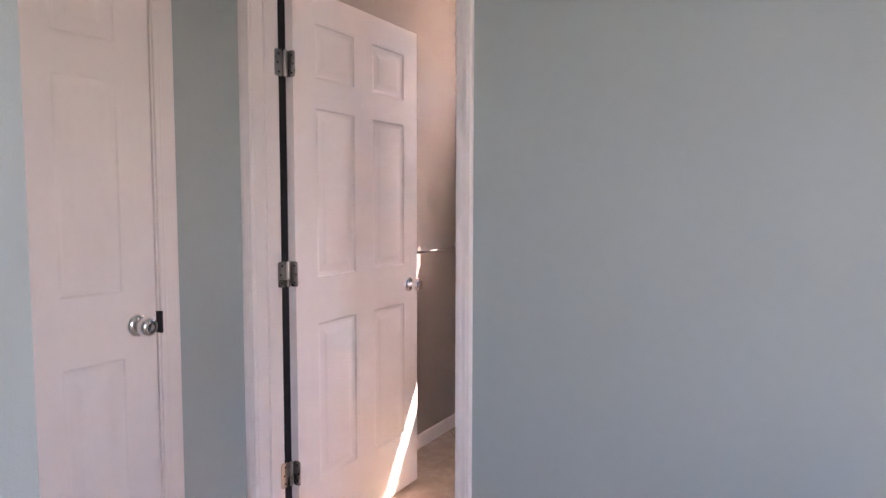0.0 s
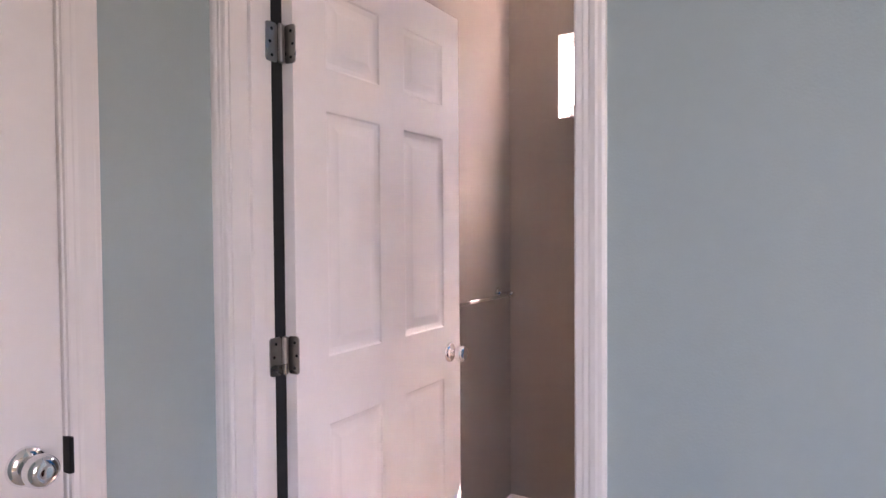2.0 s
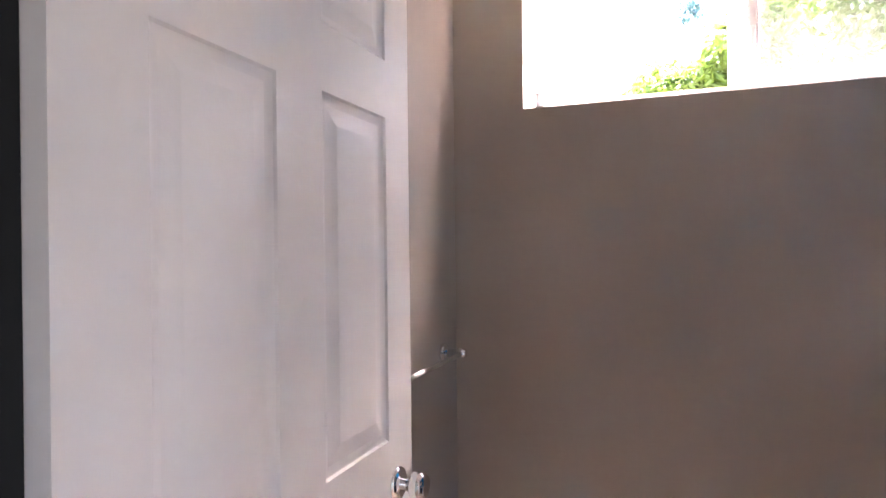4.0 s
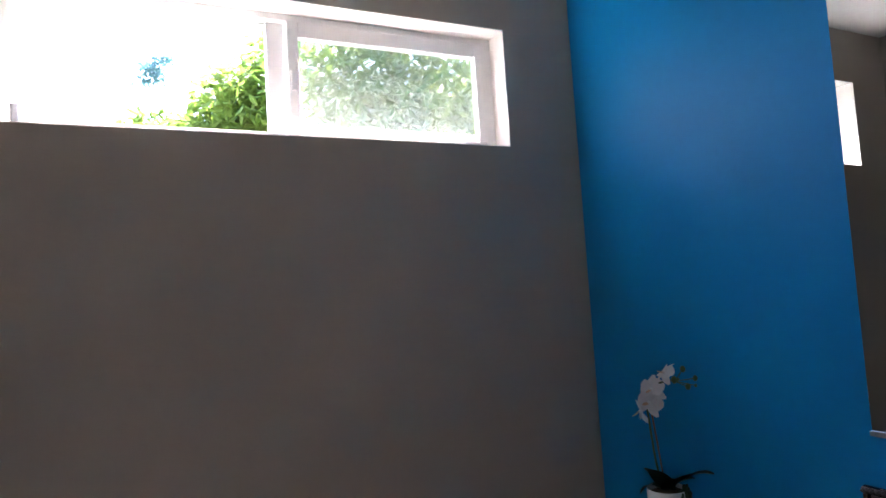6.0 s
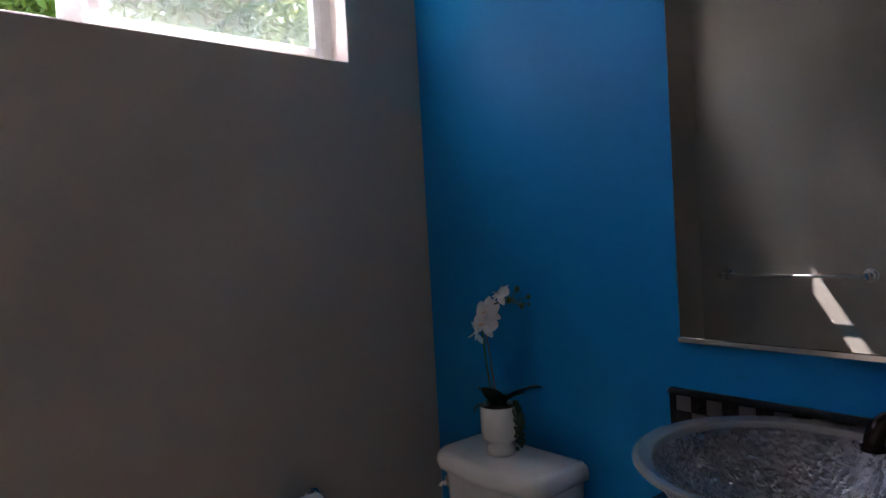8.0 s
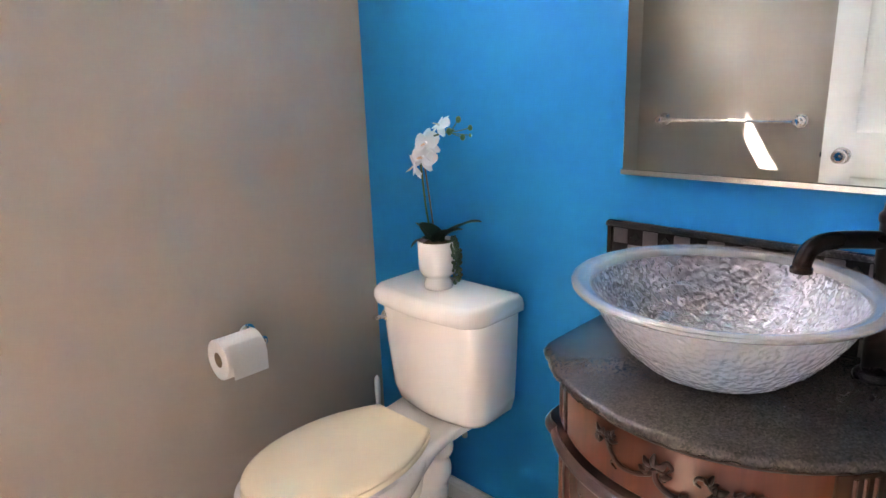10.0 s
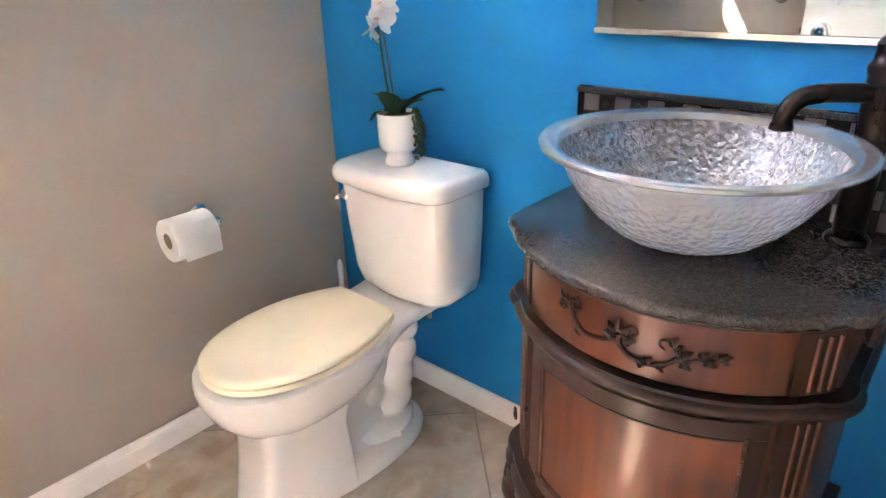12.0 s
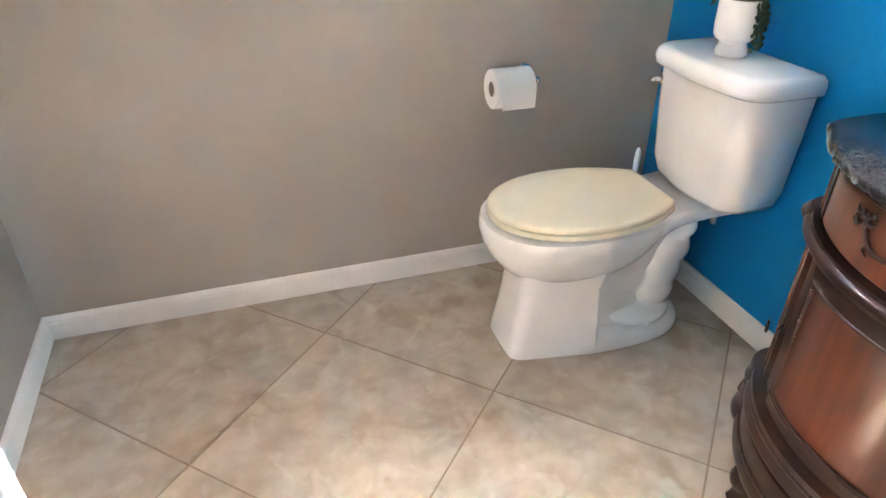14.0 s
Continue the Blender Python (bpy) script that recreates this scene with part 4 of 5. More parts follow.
def blade(base, direction, length, width, droop, lift, thick=0.0016, n=9):
    """A strap leaf from base along direction, folded along its rib."""
    d = Vector((*direction, 0)).normalized()
    across = Vector((-d.y, d.x, 0))
    bm = bmesh.new()
    rows = []
    for k in range(n + 1):
        t = k / n
        w = width * (math.sin(math.pi * min(1, 0.18 + 0.82 * t)) ** 0.6) * (1 - 0.15 * t) * 0.5 if t < 1 else 0.001
        c = Vector(base) + d * length * (t - 0.15 * droop * t * t * t) + Vector((0, 0, lift * length * t - droop * length * t * t))
        rows.append([c - across * w + Vector((0, 0, 0.3 * w)), c, c + across * w + Vector((0, 0, 0.3 * w))])
    loft(bm, rows, closed=False, cap=(False, False))
    bmesh.ops.solidify(bm, geom=bm.faces, thickness=thick)
    return bm


top = (PX, PY, PZ + 0.118)
for d, ln, w, droop, lift in (((0.12, -1.0), 0.150, 0.046, 0.46, 0.92), ((-0.25, 1.0), 0.090, 0.042, 0.75, 0.50), ((-0.8, -0.25), 0.064, 0.066, 0.20, 1.25), ((-0.3, 0.30), 0.055, 0.050, 0.2, 1.2), ((-0.2, -0.6), 0.075, 0.048, 0.35, 1.0),
                              ((0.5, -0.4), 0.075, 0.044, 0.5, 0.9), ((0.6, 0.6), 0.07, 0.040, 0.6, 0.7)):
    part("leaf", blade(top, d, ln, w, droop, lift), LEAF, orchid, "dark green strap leaf")
spray = smooth_path([(PX - 0.005, PY + 0.008, PZ + 0.11), (PX - 0.012, PY + 0.020, PZ + 0.20), (PX - 0.018, PY + 0.024, PZ + 0.29), (PX - 0.024, PY + 0.022, PZ + 0.345), (PX - 0.026, PY + 0.002, PZ + 0.378), (PX - 0.024, PY - 0.038, PZ + 0.395), (PX - 0.02, PY - 0.092, PZ + 0.408)], 6)
part("stem", tube(bmesh.new(), spray, [0.0028] * 18 + [0.0022] * 19, 7), STEM, orchid, "green flower stem")
part("stake", tube(bmesh.new(), [(PX - 0.006, PY - 0.004, PZ + 0.10), (PX - 0.014, PY + 0.006, PZ + 0.24), (PX - 0.022, PY + 0.016, PZ + 0.36)], 0.0022, 7), BROWNSTEM, orchid, "thin brown support stake")


def petal(length, width, curl, cup):
    bm = bmesh.new()
    rows = []
    for k in range(8):
        t = k / 7
        w = width * 0.5 * max(0.06, math.sin(math.pi * (0.10 + 0.85 * t)) ** 0.7)
        rows.append([Vector((u * w, length * t, -curl * t * t * length + cup * w * u * u)) for u in (-1, -0.5, 0, 0.5, 1)])
    loft(bm, rows, closed=False, cap=(False, False))
    bmesh.ops.solidify(bm, geom=bm.faces, thickness=0.0005)
    return bm


def flower(at, face, spin, size):
    """A moth orchid bloom: two wide petals, three sepals and a lip."""
    f = Vector(face).normalized()
    m = Matrix.Translation(at) @ f.to_track_quat("Z", "Y").to_matrix().to_4x4() @ Matrix.Rotation(radians(spin), 4, "Z")
    bm = bmesh.new()
    ball(bm, (0, 0, 0.002), (0.004, 0.004, 0.005), u=8, v=6)
    ob = part("flower", placed(bm, m), PETAL, orchid, "white moth orchid bloom")
    for a, l, w, c, z in ((75, 0.033, 0.040, 0.2, 0.0015), (-75, 0.033, 0.040, 0.2, 0.0015), (0, 0.034, 0.024, 0.25, -0.001), (132, 0.033, 0.022, 0.35, -0.001), (-132, 0.033, 0.022, 0.35, -0.001)):
        p = petal(l * size, w * size, c, 0.15 + 0.1 * random.random())
        part("petal", placed(p, m @ Matrix.Translation((0, 0, z)) @ Matrix.Rotation(radians(a + random.uniform(-6, 6)), 4, "Z") @ Matrix.Rotation(radians(random.uniform(-8, 10)), 4, "X")), PETAL, ob)
    p = petal(0.017 * size, 0.012 * size, -0.5, 0.5)
    part("lip", placed(p, m @ Matrix.Translation((0, 0, 0.003)) @ Matrix.Rotation(radians(180), 4, "Z") @ Matrix.Rotation(radians(35), 4, "X")), PINK, ob)


flower((PX - 0.034, PY - 0.012, PZ + 0.376), (-0.80, -0.10, 0.15), 10, 1.1)
flower((PX - 0.038, PY - 0.004, PZ + 0.342), (-0.85, -0.15, 0.25), -15, 1.1)
flower((PX - 0.036, PY + 0.032, PZ + 0.316), (-0.7, 0.6, -0.1), 20, 1.2)
flower((PX - 0.022, PY - 0.048, PZ + 0.418), (-0.6, 0.25, 0.6), 5, 1.0)
for b, r in (((PX - 0.02, PY - 0.076, PZ + 0.404), 0.0075), ((PX - 0.018, PY - 0.104, PZ + 0.432), 0.0065), ((PX - 0.018, PY - 0.140, PZ + 0.414), 0.0055), ((PX - 0.018, PY - 0.116, PZ + 0.392), 0.0065), ((PX - 0.018, PY - 0.140, PZ + 0.397), 0.0035)):
    bm = bmesh.new()
    ball(bm, b, (r, r, r * 1.25), u=10, v=8)
    bud = part("bud", bm, STEM, orchid, "green orchid bud")
    part("twig", tube(bmesh.new(), smooth_path([(PX - 0.02, PY - 0.078, PZ + 0.402), ((PX - 0.02 + b[0]) / 2, (PY - 0.078 + b[1]) / 2, (PZ + 0.404 + b[2]) / 2 - 0.002), b], 3), 0.0012, 5), STEM, bud)
for k in range(7):
    a = radians(-52 + 11 * (k - 3))
    bx, by = PX + 0.045 * math.cos(a), PY + 0.045 * math.sin(a)
    ln = random.uniform(0.06, 0.125)
    bm = bmesh.new()
    n = int(ln / 0.0065)
    for i in range(n):
        t = i / n
        c = Vector((bx + math.cos(a) * 0.012 * math.sin(2.0 * t) + random.uniform(-1, 1) * 0.004, by + math.sin(a) * 0.014 * math.sin(2.2 * t) + random.uniform(-1, 1) * 0.004, PZ + 0.128 - ln * t * 0.98))
        for q in range(2):
            o = Vector((random.uniform(-1, 1), random.uniform(-1, 1), random.uniform(-0.5, 0.5))) * 0.0045
            ball(bm, c + o, (0.0042, 0.0042, 0.0052), u=6, v=4)
    part("trailing_strand", bm, PEARL, orchid, "trailing bead-leaved succulent strand")


# ---- vanity ----
VX, VY, VR = 1.738, 0.840, 0.312   # centre of the bow front, its radius
VEND = 0.272                       # half width at the sides


def bow(r, z, end=VEND, n=28, back=X1 - 0.002):
    """Plan outline of the half-round cabinet at radius r: arc front, straight sides to the wall."""
    e = min(end + (r - VR), r * 0.985)
    a1 = math.asin(e / r)
    pts = [(VX - r * math.cos(a), VY + r * math.sin(a)) for a in (-a1 + 2 * a1 * k / n for k in range(n + 1))]
    pts = [(back, VY - e)] + pts + [(back, VY + e)]
    return [Vector((x, y, z)) for x, y in pts]


def arc_strip(bm, r0, r1, a0, a1, z0, z1, n=16, bevel=0.0):
    """A curved slab between radii r0 (inner) and r1 (outer), angles a0..a1 and heights z0..z1."""
    rows = []
    b = bevel
    prof = [(r0, z0), (r1 - b, z0), (r1, z0 + b), (r1, z1 - b), (r1 - b, z1), (r0, z1)] if b else [(r0, z0), (r1, z0), (r1, z1), (r0, z1)]
    for k in range(n + 1):
        a = a0 + (a1 - a0) * k / n
        rows.append([Vector((VX - r * math.cos(a), VY + r * math.sin(a), z)) for r, z in prof])
    return loft(bm, rows)


def arc_moulding(bm, profile, a0, a1, n=36):
    rows = []
    for k in range(n + 1):
        a = a0 + (a1 - a0) * k / n
        rows.append([Vector((VX - r * math.cos(a), VY + r * math.sin(a), z)) for r, z in profile])
    return loft(bm, rows)


def on_front(y, z, out=0.0):
    """A point on the bow front at world y and z."""
    r = VR + out
    s = max(-0.97, min(0.97, (y - VY) / VR))
    a = math.asin(s)
    return Vector((VX - r * math.cos(a), VY + r * math.sin(a), z))


def lobed_path(swell=1.0, n=30):
    """Plan path of a moulding: the bow front, then a small ogee lobe at each end, back to the wall; with outward normals."""
    a1 = 0.84
    arc = [(-VR * math.cos(a), VR * math.sin(a)) for a in (-a1 + 2 * a1 * k / n for k in range(n + 1))]
    x1, y1 = arc[-1]
    lobe = [(x1 + 0.010, y1 + 0.007), (x1 + 0.016, y1 + 0.020 * swell), (x1 + 0.026, y1 + 0.036 * swell), (x1 + 0.044, y1 + 0.046 * swell), (x1 + 0.066, y1 + 0.048 * swell), (x1 + 0.090, y1 + 0.042 * swell), (x1 + 0.115, y1 + 0.036), (X1 - 0.004 - VX, y1 + 0.034)]
    pts = [Vector(p) for p in [(x, -y) for x, y in reversed(lobe)] + arc + lobe]
    pts = [Vector((p.x, p.y)) for p in smooth_path([(p.x, p.y, 0) for p in pts], 2)]
    out = []
    for k, p in enumerate(pts):
        d = (pts[min(k + 1, len(pts) - 1)] - pts[max(k - 1, 0)]).normalized()
        out.append((p, Vector((-d.y, d.x))))
    return out


def lobed_moulding(bm, profile, swell=1.0):
    """Sweep a profile of (projection, z) along the lobed path."""
    return loft(bm, [[Vector((VX + p.x + nrm.x * (o + 0.013), VY + p.y + nrm.y * (o + 0.013), z)) for o, z in profile] for p, nrm in lobed_path(swell)])


vanity = thing("vanity_cabinet", (1.6, VY, 0), "carved dark mahogany bow-front vanity cabinet against the blue wall", "vanity")
rings = [(VR - 0.020, 0.070), (VR - 0.006, 0.100), (VR - 0.004, 0.20), (VR - 0.004, 0.60), (VR - 0.002, 0.65), (VR + 0.002, 0.7455)]
part("carcass", loft(bmesh.new(), [bow(r, z) for r, z in rings]), WOOD, vanity, angle=35)
A = math.asin(VEND / VR)
part("drawer_front", arc_strip(bmesh.new(), VR - 0.01, VR + 0.004, -0.735, 0.735, 0.622, 0.728, 28, 0.0025), WOOD, vanity, "bowed drawer front with applied carving")
part("cornice", arc_moulding(bmesh.new(), [(VR - 0.01, 0.727), (VR + 0.006, 0.727), (VR + 0.008, 0.730), (VR + 0.007, 0.733), (VR + 0.011, 0.736), (VR + 0.012, 0.739), (VR + 0.010, 0.741), (VR + 0.015, 0.7455), (VR - 0.01, 0.7455)], -A, A), WOODDARK, vanity)
waist = [(-0.045, 0.584), (0.003, 0.584), (0.006, 0.589), (0.011, 0.593), (0.015, 0.599), (0.0155, 0.605), (0.012, 0.610), (0.006, 0.613), (0.004, 0.618), (-0.045, 0.618)]
part("waist_moulding", lobed_moulding(bmesh.new(), waist, 0.88), WOODDARK, vanity, "dark rounded waist moulding with lobed ends")
low = [(-0.045, 0.196), (0.010, 0.196), (0.016, 0.203), (0.016, 0.212), (0.008, 0.222), (0.006, 0.232), (0.012, 0.240), (0.010, 0.250), (-0.045, 0.252)]
part("base_moulding", lobed_moulding(bmesh.new(), low, 0.9), WOODDARK, vanity, "dark carved base moulding")
skirt = [(-0.055, 0.082), (0.001, 0.082), (0.012, 0.092), (0.015, 0.108), (0.011, 0.126), (0.006, 0.140), (0.008, 0.160), (0.004, 0.178), (-0.045, 0.180)]
part("plinth_moulding", lobed_moulding(bmesh.new(), skirt, 1.2), WOODDARK, vanity, "dark lobed plinth moulding")
for z in (0.231, 0.132):
    bm = bmesh.new()
    for k, (p, nrm) in enumerate(lobed_path(1.0, 60)[16:-16:1]):
        o = 0.0215
        ball(bm, (VX + p.x + nrm.x * o, VY + p.y + nrm.y * o, z), (0.0042, 0.0042, 0.0055 if k % 2 else 0.0038), u=7, v=5)
    part("carved_beading", bm, WOODDARK, vanity, "carved leaf-and-bead band")

# door with its frame and beading
AL, AR = 0.525, -0.71
vdoor = part("cabinet_door", arc_strip(bmesh.new(), VR - 0.008, VR + 0.005, AR, AL, 0.258, 0.580, 30, 0.002), WOOD, vanity, "bowed mahogany door with a raised field")
part("door_rail", arc_moulding(bmesh.new(), [(VR, 0.546), (VR + 0.008, 0.546), (VR + 0.0105, 0.550), (VR + 0.009, 0.558), (VR + 0.009, 0.578), (VR, 0.578)], AR, AL, 26), WOODDARK, vdoor)
part("door_rail", arc_moulding(bmesh.new(), [(VR, 0.264), (VR + 0.009, 0.264), (VR + 0.009, 0.282), (VR + 0.011, 0.290), (VR + 0.007, 0.298), (VR, 0.298)], AR, AL, 26), WOODDARK, vdoor)
for a in (AL - 0.045, AR + 0.10):
    part("door_stile", arc_strip(bmesh.new(), VR, VR + 0.008, a + (0.012 if a > 0 else -0.1), a + (0.045 if a > 0 else -0.012), 0.298, 0.546, 4, 0.001), WOODDARK, vdoor)
    bm = bmesh.new()
    for k in range(42):
        z = 0.302 + 0.248 * k / 41
        ball(bm, (VX - (VR + 0.0090) * math.cos(a), VY + (VR + 0.0090) * math.sin(a), z), (0.0036, 0.0036, 0.0029), u=7, v=5)
    part("beading", bm, BEADS, vdoor, "carved bead moulding")
for zc in (0.546, 0.298):
    part("field_bead", tube(bmesh.new(), [(VX - (VR + 0.009) * math.cos(a), VY + (VR + 0.009) * math.sin(a), zc) for a in (AR + 0.10 + (AL - 0.045 - AR - 0.10) * k / 20 for k in range(21))], 0.003, 6), WOODDARK, vdoor)

# fluted pilasters at both ends, above and below the waist
for s in (-1, 1):
    for z0, z1 in ((0.622, 0.727), (0.258, 0.580)):
        p = part("pilaster", arc_strip(bmesh.new(), VR - 0.006, VR + 0.006, s * 0.762, s * 0.985, z0, z1, 8, 0.0015), CARVED, vanity, "fluted corner pilaster")
        for k in range(3):
            a = s * (0.845 + 0.051 * k)
            c = [(VX - (VR + 0.006) * math.cos(a), VY + (VR + 0.006) * math.sin(a), z) for z in (z0 + 0.008, (z0 + z1) / 2, z1 - 0.008)]
            part("reed", tube(bmesh.new(), c, 0.0036, 10), WOOD, p)
    # scrolled brackets where the mouldings end
    for xc, zc, rr in ((1.640, 0.692, 0.024), (1.575, 0.150, 0.036)):
        e = VY + s * (VEND + 0.012)
        pts, rad = [], []
        for k in range(26):
            t = k / 25
            ang = 4.2 * math.pi * t
            q = rr * (1 - 0.82 * t)
            pts.append((xc - q * 0.8 * math.cos(ang), e + s * 0.002, zc + q * math.sin(ang)))
            rad.append(0.011 * (1 - 0.5 * t))
        part("scroll", tube(bmesh.new(), pts, rad, 8), WOODDARK, vanity, "carved wooden scroll")
    # feet: carved cabriole lumps
    for a in (s * 0.45, s * 1.08):
        c = Vector((VX - (VR - 0.012) * math.cos(a), VY + (VR - 0.012) * math.sin(a), 0))
        out = Vector((-math.cos(a), math.sin(a), 0))
        pts = smooth_path([c + Vector((0, 0, 0.10)), c + out * 0.022 + Vector((0, 0, 0.075)), c + out * 0.012 + Vector((0, 0, 0.045)), c + out * 0.018 + Vector((0, 0, 0.018)), c + out * 0.026 + Vector((0, 0, 0.004))], 4)
        part("foot", tube(bmesh.new(), pts, [0.030 - 0.012 * abs(math.sin(1.9 * k / len(pts))) for k in range(len(pts))], 12), WOODDARK, vanity, "carved scroll foot")
# small ring pull on the side
ring_c = Vector((1.471, 1.056, 0.404))
pull = part("ring_pull", lathe(bmesh.new(), [(0.004, -0.004), (0.007, 0.0), (0.004, 0.004)], ring_c + Vector((0.016, -0.013, 0)), 12, "y"), BRONZE, vanity, "dark metal ring pull")
part("ring", tube(bmesh.new(), [ring_c + Vector((0.010 * math.cos(a) * 0.7 - 0.004, 0.010 * math.cos(a) * 0.7, 0.011 * math.sin(a) - 0.002)) for a in (2 * math.pi * k / 20 for k in range(20))], 0.0024, 7), BRONZE, pull)


# applied carving on the drawer
def spread(y):
    """The carving is drawn about its middle flower and spaced along the bow."""
    return 0.842 + (y - 0.838) * (1.10 if y > 0.838 else 0.96)


def vine(points, r0, r1, steps=6):
    path = smooth_path([on_front(spread(y), z - 0.009, 0.007) for y, z in points], steps)
    n = len(path)
    return tube(bmesh.new(), path, [r0 + (r1 - r0) * k / (n - 1) for k in range(n)], 8)


def acanthus(y, z, ang, ln, w):
    """A small carved leaf lying on the drawer front."""
    bm = bmesh.new()
    z, y = z - 0.009, spread(y)
    for turn, size in ((0.0, 1.0), (1.0, 0.72), (-1.0, 0.72)):
        g, q = ang + turn, ln * size
        a, b = on_front(y, z, 0.006), on_front(y - q * math.cos(g), z + q * math.sin(g), 0.009)
        mid = (a + b) / 2 + Vector((-0.005, 0, 0))
        tube(bm, smooth_path([a, mid, b], 4), [w * size * (0.35 + 0.75 * math.sin(math.pi * min(1, 0.15 + k / 9))) for k in range(9)], 8, 0.7)
    return bm


for pts, r0, r1 in (([(0.918, 0.716), (0.915, 0.700), (0.905, 0.682), (0.890, 0.671), (0.868, 0.672), (0.846, 0.682), (0.832, 0.696)], 0.0032, 0.0045),
                    ([(0.838, 0.694), (0.834, 0.676), (0.820, 0.664), (0.800, 0.659), (0.780, 0.660), (0.762, 0.668), (0.750, 0.680)], 0.005, 0.004),
                    ([(0.752, 0.676), (0.735, 0.678), (0.716, 0.686), (0.700, 0.694), (0.682, 0.694)], 0.0045, 0.002),
                    ([(0.752, 0.690), (0.760, 0.702), (0.772, 0.704), (0.776, 0.695), (0.768, 0.689)], 0.004, 0.002),
                    ([(0.828, 0.702), (0.818, 0.712), (0.810, 0.704), (0.818, 0.696)], 0.0045, 0.002),
                    ([(0.900, 0.678), (0.907, 0.667), (0.898, 0.660)], 0.003, 0.0015)):
    part("carved_vine", vine(pts, r0, r1), CARVED, vanity, "applied carved vine")
for y, z, ang, ln, w in ((0.918, 0.712, 0.9, 0.018, 0.004), (0.925, 0.712, 2.3, 0.022, 0.004), (0.912, 0.708, 0.1, 0.022, 0.004), (0.926, 0.700, 2.9, 0.016, 0.0035), (0.905, 0.718, 1.4, 0.014, 0.0035),
                         (0.838, 0.700, 1.57, 0.026, 0.006), (0.842, 0.698, 2.3, 0.022, 0.005), (0.832, 0.698, 0.8, 0.024, 0.005), (0.846, 0.690, 3.0, 0.018, 0.004), (0.826, 0.690, 0.1, 0.02, 0.005),
                         (0.800, 0.662, -1.4, 0.014, 0.004), (0.792, 0.662, 0.9, 0.016, 0.004), (0.756, 0.700, 1.3, 0.020, 0.0045), (0.748, 0.686, 0.5, 0.024, 0.005), (0.742, 0.676, -0.7, 0.018, 0.004),
                         (0.720, 0.688, 0.9, 0.018, 0.004), (0.712, 0.686, -0.6, 0.018, 0.004), (0.700, 0.692, 0.7, 0.016, 0.0035), (0.694, 0.692, -0.8, 0.015, 0.003), (0.772, 0.662, -0.9, 0.013, 0.003)):
    part("carved_leaf", acanthus(y, z, ang, ln * 0.82, w * 1.2), CARVED, vanity)

# countertop
CR = 0.345


def top_ring(grow, z):
    """Bow front with a small ogee lobe at each end."""
    a1 = 0.83
    r = CR + grow
    arc = [(-r * math.cos(a), r * math.sin(a)) for a in (-a1 + 2 * a1 * k / 110 for k in range(111))]
    y1, x1 = arc[-1][1], arc[-1][0]
    lobe = [(x1 + 0.012, y1 + 0.010), (x1 + 0.020, y1 + 0.022), (x1 + 0.032, y1 + 0.034), (x1 + 0.056, y1 + 0.042), (x1 + 0.09, y1 + 0.044), (X1 - 0.001 - VX, y1 + 0.044)]
    pts = [(x, -y) for x, y in reversed(lobe)] + arc + lobe
    return [Vector((VX + x, VY + y, z)) for x, y in pts]


counter = thing("countertop", (1.6, VY, 0.746), "speckled black granite bow-front countertop with a rough edge", "countertop")
bm = loft(bmesh.new(), [top_ring(-0.006, 0.7460), top_ring(-0.001, 0.7475), top_ring(0.001, 0.752), top_ring(0.001, 0.759), top_ring(-0.001, 0.763), top_ring(-0.006, 0.7665)])
for v in bm.verts:
    if v.co.z < 0.764 and v.co.x < X1 - 0.02:
        v.co += Vector((noise.noise(v.co * 90), noise.noise(v.co * 90 + Vector((7, 0, 0))), 0.5 * noise.noise(v.co * 90 + Vector((0, 9, 0))))) * 0.0034
part("slab", bm, GRANITE, counter, angle=50)

# glass vessel sink
BX, BY, BZ = 1.602, 0.830, 0.7800
sink = thing("vessel_sink", (BX, BY, BZ), "round frosted hammered-glass vessel sink on the granite", "sink")
SEG = 128
outer = [(0.052, 0.006), (0.088, 0.0095), (0.118, 0.024), (0.146, 0.048), (0.171, 0.077), (0.191, 0.108), (0.203, 0.136), (0.2075, 0.146)]
inner = [(0.2020, 0.148), (0.197, 0.136), (0.183, 0.110), (0.162, 0.082), (0.137, 0.056), (0.108, 0.037), (0.076, 0.025), (0.026, 0.019)]


def fine(profile, steps):
    out = []
    for p, q in zip(profile, profile[1:]):
        out += [(p[0] + (q[0] - p[0]) * k / steps, p[1] + (q[1] - p[1]) * k / steps) for k in range(steps)]
    return [*out, profile[-1]]


bm = lathe(bmesh.new(), fine(outer, 5), (BX, BY, BZ), SEG, cap=(True, False))
bmi = lathe(bmesh.new(), fine(inner, 5), (BX, BY, BZ), SEG, cap=(False, True))
for b, amp in ((bm, 0.0009), (bmi, 0.0014)):
    for v in b.verts:
        h = v.co.z - BZ
        if 0.010 < h < 0.144:
            d = (v.co - Vector((BX, BY, BZ + 0.16))).normalized()
            v.co += d * amp * (noise.noise(v.co * 110) + 0.5 * noise.noise(v.co * 190))
# Inner faces take the glass with the shade in its colour.
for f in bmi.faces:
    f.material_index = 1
me2 = bpy.data.meshes.new("inner")
bmi.to_mesh(me2)
bmi.free()
bm.from_mesh(me2)
bpy.data.meshes.remove(me2)
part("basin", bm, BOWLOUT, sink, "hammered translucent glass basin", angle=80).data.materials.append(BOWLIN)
rim = [(0.2070, 0.146), (0.213, 0.1480), (0.226, 0.1505), (0.2355, 0.1530), (0.2380, 0.1575), (0.2370, 0.1615), (0.232, 0.1630), (0.221, 0.1615), (0.210, 0.1585), (0.2045, 0.1545), (0.2020, 0.1485), (0.2070, 0.146)]
